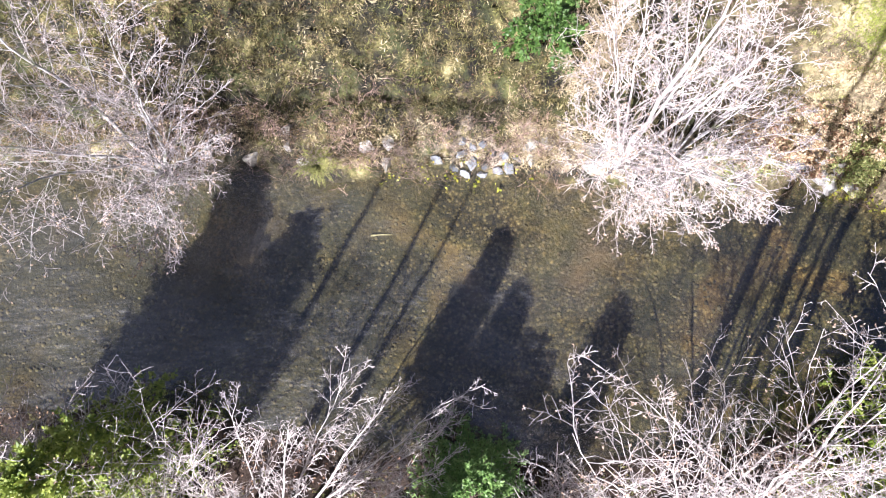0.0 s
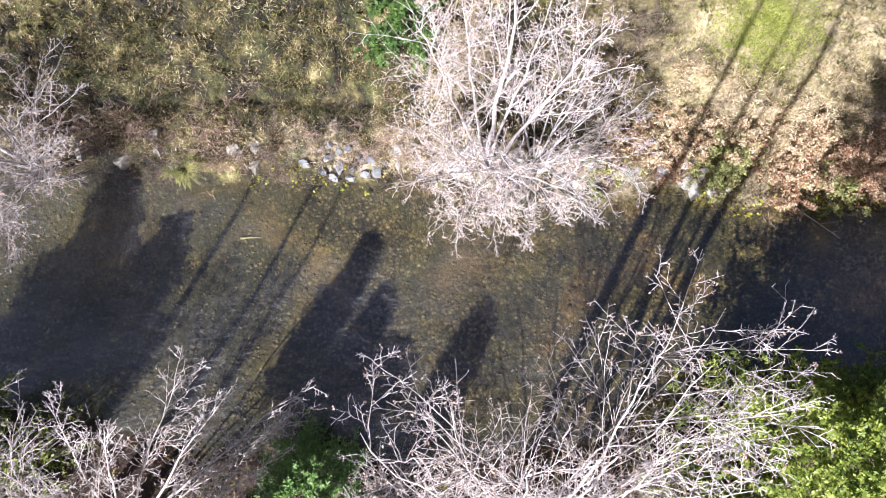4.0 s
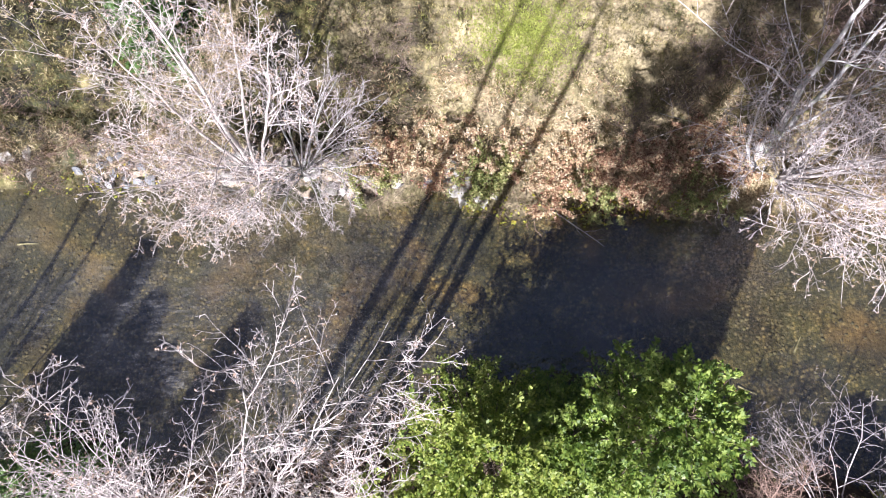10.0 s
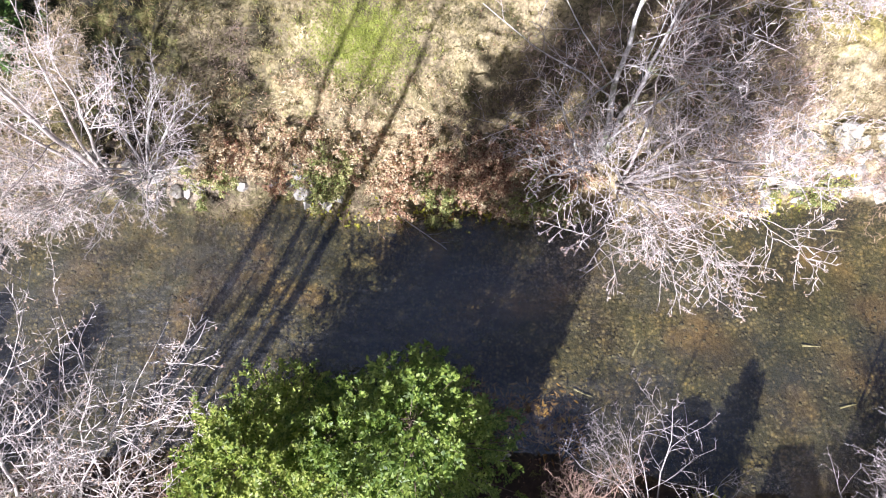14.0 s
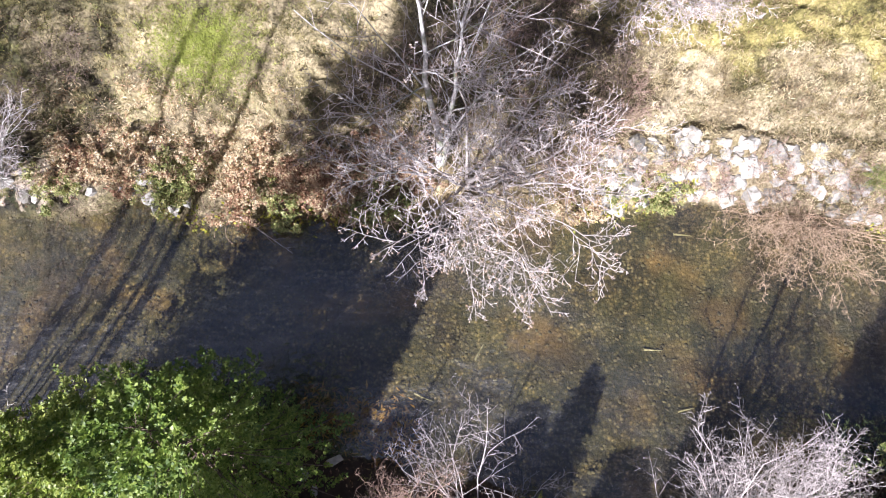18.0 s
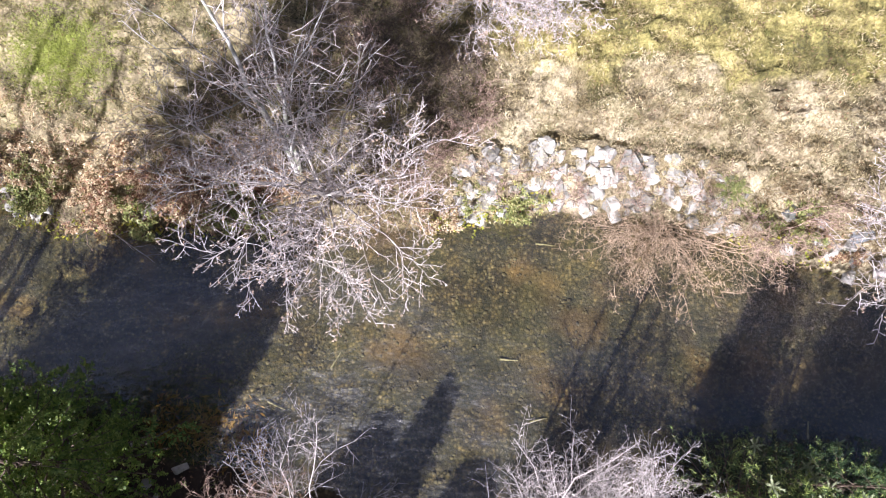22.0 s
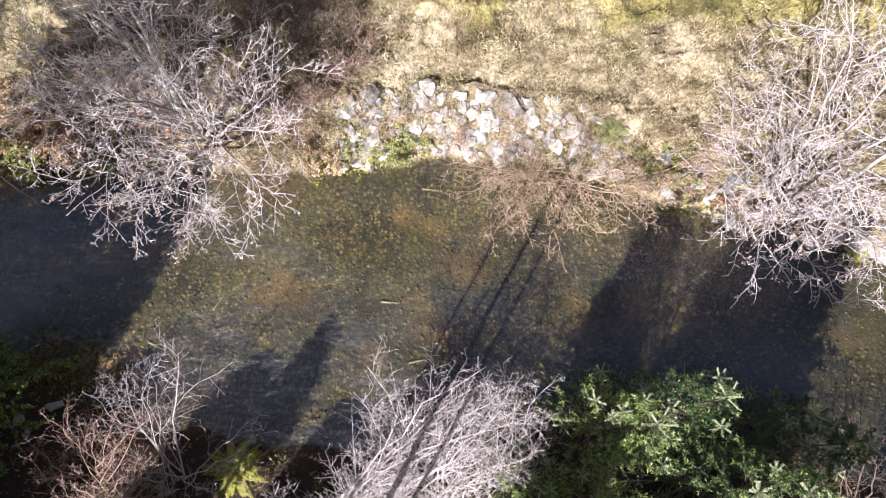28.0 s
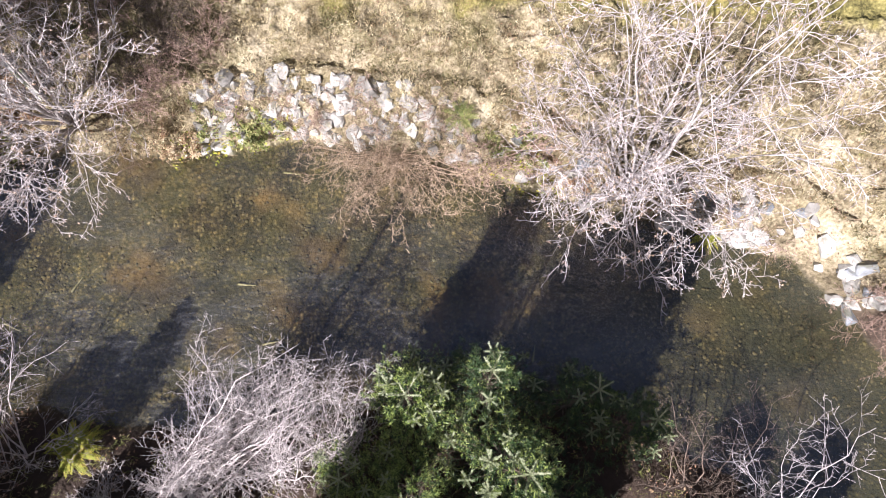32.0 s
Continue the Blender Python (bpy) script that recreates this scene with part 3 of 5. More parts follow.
def spruce(name, label, base, height, radius, seed, group="young spruces", lean=(0, 0), lit=0.45, stars=7):
    """A young spruce: whorls of boughs, bristling shoots and a star of upright leaders."""
    rng = np.random.default_rng(seed)
    tree = thing(name, label, "tree", base, group)
    base = np.array(base, float)
    top = base + (lean[0], lean[1], height)
    p = stem_path(rng, base - (0, 0, 0.3), top, 10, 0.02)[None]
    rad = (0.011 * height * (1 - 0.93 * np.linspace(0, 1, 10)))[None]
    bole = part("trunk", tubes(p, rad, 8), M_BROWN, tree, smooth=True)
    levels = int(height / 0.55)
    ks, krs = [], []
    for i in range(levels):
        u = 0.12 + 0.87 * (i + rng.uniform(-0.2, 0.2)) / levels
        count = rng.integers(5, 8)
        at, _, r = (v[0, 0] for v in along(p, rad, np.array([[u]])))
        az = rng.uniform(0, 6.3) + np.arange(count) * 2 * np.pi / count + rng.uniform(-0.25, 0.25, count)
        out = (radius * (1 - u) ** 0.8 + 0.22) * rng.uniform(0.75, 1.15, count)
        tilt = 0.10 + 0.75 * u**4
        way = np.stack([np.cos(az), np.sin(az), np.full(count, tilt)], 1)
        s = np.linspace(0, 1, 6)
        k = at + way[:, None] * (out[:, None] * s)[..., None]
        k[..., 2] += out[:, None] * (-0.22 * s + 0.16 * s**2) * (1 - u)
        ks.append(k), krs.append(np.maximum(r * 0.3, 0.006) * (1 - 0.7 * s) * np.ones((count, 1)))
    k, kr = np.concatenate(ks), np.concatenate(krs)
    for q, qr in zip(k, kr):
        part("bough", tubes(q[None], qr[None], 4), M_BROWN, bole)
    b, br = grow(rng, k, kr, 7, 0.25, 0.98, 50, 0.40, 4, 0.04, (0, 0, 0.1), 0.0, 0.5, 0.005)
    shoots = [(k[:, 2:].reshape(len(k), 4, 3), 34), (b, 16)]
    c, _ = grow(rng, b, br, 2, 0.35, 0.95, 50, 0.5, 3, 0.03, (0, 0, 0.1), 0.0, 0.5, 0.004)
    shoots.append((c, 8))
    sets, pale = [], []
    for q, per in shoots:
        uu = np.linspace(0.02, 1, per)[None].repeat(len(q), 0)
        pos, tg, _ = along(q, np.zeros(q.shape[:2]), uu)
        pos, tg = pos.reshape(-1, 3), tg.reshape(-1, 3)
        perp = unit(np.cross(tg, rng.normal(size=tg.shape)))
        wy = unit(tg * 0.75 + perp + (0, 0, 0.25))
        sd = unit(np.cross(wy, rng.normal(size=wy.shape)))
        # lit sets how many shoots take the sunlit colour; low for shaded trees
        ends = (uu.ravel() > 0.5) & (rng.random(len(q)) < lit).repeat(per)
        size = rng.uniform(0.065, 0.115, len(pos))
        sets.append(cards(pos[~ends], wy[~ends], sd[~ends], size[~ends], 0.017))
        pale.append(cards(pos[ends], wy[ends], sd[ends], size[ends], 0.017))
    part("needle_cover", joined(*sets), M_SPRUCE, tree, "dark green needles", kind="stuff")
    part("lit_shoot_cover", joined(*pale), M_SPRUCE_LIT, tree, "yellow-green shoots at the bough ends, coloured as in sun", kind="stuff")
    # stars of pale shoots at the top and on the upper boughs
    crown_ends = k[-7 * 7:, -1]
    feet = np.concatenate([[top], crown_ends[rng.integers(0, len(crown_ends), stars)]])
    for n_star, foot in enumerate(feet):
        az = rng.uniform(0, 6.3) + np.arange(6) * 1.047
        way = unit(np.stack([np.cos(az), np.sin(az), rng.uniform(0.25, 0.9, 6)], 1))
        way = np.concatenate([way, [[0, 0, 1.0]]])
        s = np.linspace(0, 1, 5)
        size = (rng.uniform(0.24, 0.42, 7) if n_star == 0 else rng.uniform(0.14, 0.26, 7))[:, None]
        q = foot[None, None] + way[:, None] * (size * s)[..., None]
        uu = np.linspace(0, 1, 26)[None].repeat(7, 0)
        pos, tg, _ = along(q, np.zeros(q.shape[:2]), uu)
        pos, tg = pos.reshape(-1, 3).repeat(3, 0), tg.reshape(-1, 3).repeat(3, 0)
        wy = unit(tg * 1.1 + unit(np.cross(tg, rng.normal(size=tg.shape))))
        part("leader", joined(tubes(q, np.full(q.shape[:2], 0.010), 4), cards(pos, wy, unit(np.cross(wy, rng.normal(size=wy.shape))), 0.05, 0.016)), M_SPRUCE_TIP, tree, "pale star of upright shoots")
    return tree


def shrub(name, label, base, stems, seed, mat, sides=3, reach=0.45, group="", twigs=7, leaves=None, leafcount=0, leafsize=0.07, thin=0.006, category="shrub", r=0.02, low=0.2, spurs=2):
    """A shrub of many whips from one foot: stems is a list of tops."""
    rng = np.random.default_rng(seed)
    bush = thing(name, label, category, base, group)
    base = np.array(base, float)
    p = np.stack([stem_path(rng, base + np.append(rng.normal(size=2) * 0.3, -0.1), t, 8, 0.22, 0.06) for t in stems])
    rad = r * rng.uniform(0.6, 1.2, (len(p), 1)) * (1 - 0.8 * np.linspace(0, 1, 8))
    for q, qr in zip(p, rad):
        part("stem", tubes(q[None], qr[None], 5), mat, bush, smooth=True)
    b, br = grow(rng, p, rad, twigs + 1, low, 0.98, 52, reach, 5, 0.10, (0, 0, 0.05), -0.03, 0.55, thin)
    c, cr = grow(rng, b, br, twigs, 0.12, 1.0, 58, 0.42, 3, 0.10, (0, 0, 0.05), 0.0, 0.7, thin * 0.9)
    sets = [tubes(b, br, 3), tubes(c, cr, 3)]
    if spurs:
        d, dr = grow(rng, c, cr, spurs, 0.2, 1.0, 55, 0.45, 2, 0.0, (0, 0, 0.05), 0.0, 0.8, thin * 0.85)
        sets.append(tubes(d, dr, 3))
    part("crown", joined(*sets), mat, bush, kind="stuff")
    if leaves:
        at = c[rng.integers(0, len(c), leafcount), rng.integers(1, 3, leafcount)] + rng.normal(size=(leafcount, 3)) * 0.03
        part("leaf_cover", loose_cards(rng, at, leafsize, leafsize * 0.6), leaves, bush, kind="stuff")
    return bush


def fern(name, label, at, radius, fronds, seed, mat=None, group="ferns"):
    """A fern: arching fronds with paired leaflets round one crown."""
    rng = np.random.default_rng(seed)
    mat = mat or M_FERN
    plant = thing(name, label, "fern", at, group)
    at = np.array(at, float)
    for i in range(fronds):
        az = i * 2.4 + rng.uniform(-0.3, 0.3)
        size = radius * rng.uniform(0.7, 1.1)
        s = np.linspace(0, 1, 8)
        lift = rng.uniform(0.35, 0.8)
        q = at + np.stack([np.cos(az) * size * s, np.sin(az) * size * s, size * (lift * s * 1.5 - (lift + 0.25) * s**2)], 1)
        uu = np.linspace(0.1, 1, 22)[None]
        pos, tg, _ = along(q[None], np.zeros((1, 8)), uu)
        pos, tg = pos[0].repeat(2, 0), tg[0].repeat(2, 0)
        sgn = np.tile([1.0, -1.0], 22)[:, None]
        lat = unit(np.cross(tg, (0, 0, 1.0)))
        wy = unit(lat * sgn + tg * 0.35)
        ln = 0.13 * radius * np.sin(np.pi * np.clip(uu[0].repeat(2) * 0.8 + 0.18, 0, 1)) + 0.01
        sd = unit(np.cross(wy, np.array([0, 0, 1.0]) + rng.normal(size=wy.shape) * 0.15))
        part("frond", joined(tubes(q[None], np.linspace(0.008, 0.002, 8)[None], 3), cards(pos, wy, sd, ln, 0.028 * radius + 0.004)), mat, plant)
    return plant

M_SPRUCE_TIP = leaf_material("pale_spruce_shoots", ((0.0, (0.26, 0.30, 0.16)), (0.5, (0.42, 0.46, 0.28)), (1.0, (0.60, 0.62, 0.44))), 0.2, 2.0)

# ---- ground and stream ----
NORTH_SHORE = ((-400, 8), (-60, 6), (-22, 3.8), (-7.6, 3.1), (-4.2, 2.5), (0, 2.5), (3.3, 2.2), (9.5, 1.4), (11.5, 1.8), (14.5, 1.0), (20, 1.0), (27, 0.8),
               (30.8, 1.5), (34, 1.1), (37.5, 0.4), (42, -1.4), (45.5, -2.2), (48, -3.0), (50.2, -5.9), (53, -11), (60, -24), (90, -60), (400, -300))
SOUTH_SHORE = ((-400, -3), (-60, -3.5), (-20, -4.6), (-11.5, -5.0), (-6, -5.8), (-2.5, -6.7), (3, -7.0), (11, -6.2), (19, -6.6), (23, -7.7), (29, -8.7),
               (34.5, -7.6), (42, -7.9), (46, -10.5), (48, -14), (52, -24), (70, -60), (400, -330))


def shore(line, x):
    return np.interp(x, [p[0] for p in line], [p[1] for p in line])


def soft_noise(x, y, seed, scale):
    """Smooth value noise on arrays."""
    rng = np.random.default_rng(seed)
    table = rng.uniform(-1, 1, (64, 64))
    gx, gy = x / scale, y / scale
    i, j = np.floor(gx).astype(int), np.floor(gy).astype(int)
    fx, fy = gx - i, gy - j
    fx, fy = fx * fx * (3 - 2 * fx), fy * fy * (3 - 2 * fy)
    g = lambda a, b: table[a % 64, b % 64]
    return (g(i, j) * (1 - fx) + g(i + 1, j) * fx) * (1 - fy) + (g(i, j + 1) * (1 - fx) + g(i + 1, j + 1) * fx) * fy


def height(x, y):
    """The level of the ground or bed; the water stands at 0."""
    x, y = np.asarray(x, float), np.asarray(y, float)
    wob = 0.25 * soft_noise(x, y, 5, 1.3) + 0.12 * soft_noise(x, y, 6, 0.45)
    dn, ds = y - shore(NORTH_SHORE, x) + wob, shore(SOUTH_SHORE, x) - y + wob
    east = np.clip((x - 21) / 7, 0, 1)
    west = np.clip((8 - x) / 4, 0, 1)
    mild = np.interp(dn, (0, 0.8, 3.1, 3.8, 5.5, 8, 60, 400), (0, 0.45, 1.4, 1.8, 2.6, 3.0, 5, 9))
    steep = np.interp(dn, (0, 0.5, 1.0, 1.6, 2.8, 5, 8, 60, 400), (0, 0.7, 1.15, 1.45, 1.95, 2.4, 2.8, 5, 9))
    far_w = np.interp(dn, (0, 0.5, 1.1, 1.6, 3.0, 6, 60, 400), (0, 0.4, 0.8, 1.05, 1.4, 2.2, 5, 9))
    # Narrow trenches cut in so the ledges show as dark shaded lines.
    far_w = far_w - 0.42 * np.exp(-((y - 4.85 - 0.25 * soft_noise(x, 0 * x, 15, 2.1)) / 0.24) ** 4) * np.clip((2.2 - x) / 2, 0, 1)
    steep = steep - 0.36 * np.exp(-((dn - 2.25 - 0.3 * soft_noise(x, 0 * x, 19, 1.7)) / 0.22) ** 4) * np.clip((x - 27.5) / 2, 0, 1)
    north = mild * (1 - east) * (1 - west) + steep * east + far_w * west
    south = np.interp(ds, (0, 0.6, 2.0, 6, 60, 400), (0, 0.3, 0.8, 1.4, 4, 8))
    depth = np.minimum(-dn, -ds)
    bed = -np.interp(depth, (0, 0.6, 1.6, 3.0), (0, 0.22, 0.42, 0.50))
    h = np.where(dn > 0, north, np.where(ds > 0, south, bed))
    rough = 0.10 * soft_noise(x, y, 7, 0.9) + 0.06 * soft_noise(x, y, 8, 0.33)
    # rounded tussock mounds with hollows between them
    mound = 0.30 * (1 - np.abs(soft_noise(x, y, 17, 0.62))) ** 3 + 0.16 * (1 - np.abs(soft_noise(x, y, 18, 0.34))) ** 3
    mound = (mound - 0.2) * np.clip((dn - 1.2) / 0.8, 0, 1) * np.clip((15 - y) / 4, 0, 1) * np.where(np.hypot((x - 14.6) / 2.4, (y - 6.6) / 1.8) < 1, 0.25, 1.0)
    return h + mound + rough * np.where(np.maximum(dn, ds) > 0.2, 1.0, 0.35)


def graded(lo, hi, step, far):
    inner = np.arange(lo, hi + step / 2, step)
    out, d, grow_by = [], step, 1.22
    total = 0.0
    while total < far:
        d *= grow_by
        total += d
        out.append(total)
    out = np.array(out)
    return np.concatenate([(lo - out)[::-1], inner, hi + out])


gx, gy = graded(-20, 56, 0.15, 900), graded(-12, 11, 0.125, 900)
X, Y = np.meshgrid(gx, gy, indexing="ij")
Z = height(X, Y)
idx = np.arange(X.size).reshape(X.shape)
quads = np.stack([idx[:-1, :-1], idx[1:, :-1], idx[1:, 1:], idx[:-1, 1:]], -1).reshape(-1, 4)
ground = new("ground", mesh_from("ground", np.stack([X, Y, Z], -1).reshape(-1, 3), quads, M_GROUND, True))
tagged(ground, "earthy grassy stream banks and gravel bed", "ground", kind="structure")

wx = graded(-20, 56, 0.5, 300)
ws, wnn = shore(SOUTH_SHORE, wx) - 0.7, shore(NORTH_SHORE, wx) + 0.7
W = np.stack([np.stack([wx, ws + (wnn - ws) * f, 0 * wx], -1) for f in np.linspace(0, 1, 9)], 1)
idx = np.arange(len(wx) * 9).reshape(len(wx), 9)
quads = np.stack([idx[:-1, :-1], idx[1:, :-1], idx[1:, 1:], idx[:-1, 1:]], -1).reshape(-1, 4)
water = new("water", mesh_from("water", W.reshape(-1, 3), quads, M_WATER, True))
tagged(water, "clear shallow rippling stream water", "water", kind="structure")


def on_ground(x, y, lift=0.0):
    return (float(x), float(y), float(height(x, y)) + lift)


# ---- leafless trees of the north bank ----
ALDER = "tall leafless alder with pale sunlit bark on the stream bank"
bare_tree("bare_tree", "leafless alder clump with sunlit grey-white limbs overhanging the stream", on_ground(-10.4, 3.2),
          [((-12.4, 5.0, 8.2), 0.10), ((-8.6, 3.2, 6.0), 0.08), ((-12.2, 0.0, 6.2), 0.08), ((-8.4, 0.2, 4.4), 0.07), ((-10.2, -1.0, 5.0), 0.07), ((-14.2, 1.6, 6.6), 0.08), ((-9.4, 5.0, 6.6), 0.06), ((-9.2, -0.6, 3.6), 0.05), ((-7.6, 1.8, 4.2), 0.05)], 11, M_GREY, M_DULLTWIG, limbs=11, branches=8, twigs=6, spread=52, reach=0.46, group="alders on the north bank")
bare_tree("bare_tree", "leafless alder with blazing white limbs and a broad crown", on_ground(5.6, 2.6),
          [((5.6, 3.2, 10.6), 0.11), ((3.3, 0.2, 6.0), 0.07), ((7.4, -0.4, 6.0), 0.07), ((7.9, 3.2, 7.6), 0.08), ((3.4, 3.6, 7.4), 0.08), ((5.6, -0.9, 5.0), 0.06), ((4.4, 5.0, 8.0), 0.07), ((6.9, 4.8, 8.2), 0.07), ((4.2, -0.7, 4.4), 0.06), ((2.9, 1.8, 5.4), 0.06)], 12, M_PALE, M_PALE, limbs=9, twigs=6, fine=0.0068, reach=0.44, buds=0.8, group="alders on the north bank", sway=0.08, arch=0.05)
rng = np.random.default_rng(57)
fan = [((7.1 + 2.9 * math.cos(a), 2.5 + 2.7 * math.sin(a), rng.uniform(2.2, 4.4)), rng.uniform(0.03, 0.06)) for a in np.linspace(-2.9, 1.9, 20) + rng.uniform(-0.1, 0.1, 20)]
bare_tree("bare_tree", "low leafless alder with many arching grey stems beside the stream", on_ground(7.1, 2.7), fan, 13, M_GREY, M_DULLTWIG, limbs=6, branches=5, twigs=4, tips=2, spread=34, reach=0.4, buds=0, group="alders on the north bank", sway=0.06, arch=0.14)
bare_tree("bare_tree", "leafless alder with grey lichen-marked forked trunk", on_ground(22.4, 2.7),
          [((21.8, 4.6, 10.2), 0.15), ((23.6, 4.4, 9.4), 0.12), ((20.2, 2.4, 6.6), 0.08), ((20.0, 0.4, 5.4), 0.07), ((24.6, 3.0, 7.0), 0.08)], 14, M_GREY, M_GREYTWIG, limbs=10, branches=5, twigs=4, spread=58, fine=0.0088, group="alders on the north bank")
bare_tree("bare_tree", "leafless alder leaning over the stream with dense pale twigs", on_ground(23.4, 1.9),
          [((24.4, -0.4, 8.2), 0.11), ((26.2, -0.4, 6.8), 0.08), ((22.4, -0.6, 6.2), 0.08), ((27.0, 0.8, 5.8), 0.07), ((21.2, 0.6, 6.4), 0.07), ((25.4, 2.2, 7.4), 0.08), ((24.4, -1.3, 5.6), 0.07), ((20.8, 1.8, 5.6), 0.06), ((23.0, 3.2, 8.0), 0.07), ((25.2, -2.5, 5.2), 0.06), ((23.2, -2.3, 5.0), 0.06), ((26.8, -1.4, 5.4), 0.06), ((27.6, 1.8, 5.6), 0.05), ((21.0, -1.2, 5.0), 0.05)], 15, M_BARK, M_TWIG, limbs=8, branches=6, twigs=4, fine=0.0088, buds=1, spread=58, group="alders on the north bank", low=0.3, reach=0.46)
bare_tree("bare_tree", "leafless shrubby alder with tan twigs on the upper bank", on_ground(29.6, 8.2),
          [((29.4, 6.0, 5.4), 0.07), ((27.6, 6.4, 5.4), 0.07), ((31.4, 6.2, 5.2), 0.07), ((33.0, 7.4, 5.6), 0.06), ((26.4, 7.6, 5.0), 0.06), ((30.4, 5.6, 4.4), 0.05), ((28.4, 5.7, 4.4), 0.05), ((32.2, 6.0, 4.2), 0.05)], 16, limbs=8, branches=7, twigs=5, spread=52, reach=0.5, group="alders on the north bank")
bare_tree("bare_tree", "broad leafless alder with white limbs and brown catkins over the water", on_ground(42.4, -0.6),
          [((41.4, -1.4, 11.4), 0.10), ((44.4, 0.4, 9.4), 0.075), ((40.2, 1.6, 9.0), 0.07), ((39.6, -1.6, 6.2), 0.08), ((40.8, -3.6, 6.0), 0.08), ((42.6, -3.8, 6.0), 0.08), ((44.6, -2.2, 7.2), 0.08), ((45.6, 1.2, 8.6), 0.08), ((39.6, 0.4, 6.8), 0.07), ((38.7, -0.8, 5.6), 0.06), ((43.9, -4.4, 5.0), 0.06), ((41.4, -4.8, 4.6), 0.06), ((39.2, -3.2, 5.2), 0.06), ((46.0, -0.8, 7.0), 0.06), ((42.8, 1.6, 9.0), 0.07), ((40.6, 2.2, 7.6), 0.06)], 17, M_BARK, M_TWIG, limbs=8, branches=6, twigs=4, fine=0.0088, spread=58, reach=0.48, buds=1, group="alders on the north bank")

# ---- leafless trees of the south bank ----
bare_tree("bare_tree", "multi-stemmed leafless alder with long pale limbs reaching over the stream", on_ground(5.6, -9.6),
          [((8.0, -4.2, 8.6), 0.085), ((2.0, -5.8, 6.4), 0.06), ((5.4, -6.4, 8.8), 0.08), ((9.6, -4.6, 7.0), 0.07), ((10.4, -7.2, 6.4), 0.065), ((4.0, -5.4, 7.2), 0.06), ((7.2, -6.6, 9.8), 0.08), ((10.6, -3.2, 5.8), 0.05), ((1.4, -7.4, 5.6), 0.055), ((8.6, -6.2, 7.8), 0.06)], 21, M_PALE, M_PALE, limbs=9, branches=7, twigs=5, fine=0.0070, group="alders on the south bank", buds=0.7, reach=0.46, spread=56, pull=(0, 0.12, 0.15), low=0.3)
bare_tree("bare_tree", "low leafless alder with grey-white limbs leaning over dark water", on_ground(-5.6, -8.8),
          [((-0.5, -4.9, 2.6), 0.06), ((-0.8, -5.9, 2.6), 0.05), ((-2.0, -4.6, 3.0), 0.06), ((-3.4, -4.3, 3.2), 0.05), ((-6.4, -4.9, 4.2), 0.05), ((-1.0, -6.9, 3.2), 0.06), ((-4.6, -5.6, 4.6), 0.06), ((-1.6, -7.6, 3.0), 0.06), ((-7.4, -6.4, 4.6), 0.05)], 22, M_PALE, M_PALE, limbs=10, branches=6, twigs=5, group="alders on the south bank", buds=0, low=0.25, reach=0.36, spread=30, pull=(0.15, 0.15, 0.02), sway=0.08)
bare_tree("bare_tree", "thin leafless grey alder among evergreens", on_ground(-11.2, -8.6),
          [((-12.0, -5.6, 6.5), 0.07), ((-9.6, -6.8, 6.0), 0.06), ((-13.6, -6.4, 5.6), 0.06), ((-8.6, -7.2, 4.6), 0.05)], 23, M_GREY, M_GREYTWIG, limbs=7, branches=6, twigs=6, group="alders on the south bank", low=0.35)


def whips(rng, foot, reach_x, y0, y1, z0, z1, count):
    """Tops of whips that fan from a foot towards the water."""
    return [(foot[0] + rng.uniform(-reach_x, reach_x), rng.uniform(y0, y1), rng.uniform(z0, z1)) for _ in range(count)]


rng = np.random.default_rng(58)
for i, (x, y, rx, y0, y1, z0, z1, count, mat, label) in enumerate((
        (23.4, -9.2, 2.8, -9.6, -5.2, 1.0, 2.6, 13, M_GREYTWIG, "low leafless shrub with pinkish twigs at the water's edge"),
        (31.2, -9.6, 2.6, -9.8, -5.9, 1.6, 3.8, 30, M_TWIG, "dense leafless shrub with very pale sunlit twigs"),
        (33.0, -9.2, 1.6, -9.0, -6.2, 1.8, 3.2, 18, M_TWIG, "dense leafless shrub with very pale sunlit twigs"),
        (43.8, -10.2, 2.6, -10.6, -7.4, 1.2, 3.2, 12, M_DARKTWIG, "dark leafless shrub over the water"), (46.0, -11.2, 2.4, -11.6, -8.2, 1.2, 3.0, 7, M_TWIG, "thin leafless shrub with pale stems over the water"),
        (21.0, -9.0, 2.0, -9.0, -7.0, 1.4, 2.6, 16, M_RED, "leafless reddish shrub on the shaded bank"),
        (-8.4, -7.6, 2.2, -7.8, -4.8, 3.4, 6.4, 16, M_PALE, "thin grey leafless shrub among evergreens"),
        (-12.0, -7.0, 2.4, -7.6, -4.6, 3.0, 5.6, 26, M_PALE, "thin grey leafless shrub among evergreens"),
        (2.6, -8.8, 2.4, -9.0, -6.6, 1.5, 3.4, 14, M_TWIG, "thin leafless shrub on the stream bank"),
        (9.6, -8.6, 2.0, -9.0, -6.4, 1.5, 3.2, 14, M_RED, "leafless reddish shrub on the stream bank"))):
    shrub("bare_shrub", label, on_ground(x, y), whips(rng, (x, y), rx, y0, y1, z0, z1, count), 300 + i, mat, reach=0.5, twigs=6, group="bare shrubs on the south bank", r=0.025, thin=0.0057, low=0.3)
lean = [(28.3 + 5.0 * u + rng.uniform(-0.9, 0.9), -10.0 + 3.7 * u + rng.uniform(-1.0, 0.8), 1.6 + 2.0 * u + rng.uniform(-0.3, 0.9)) for u in np.linspace(0, 1, 34)]
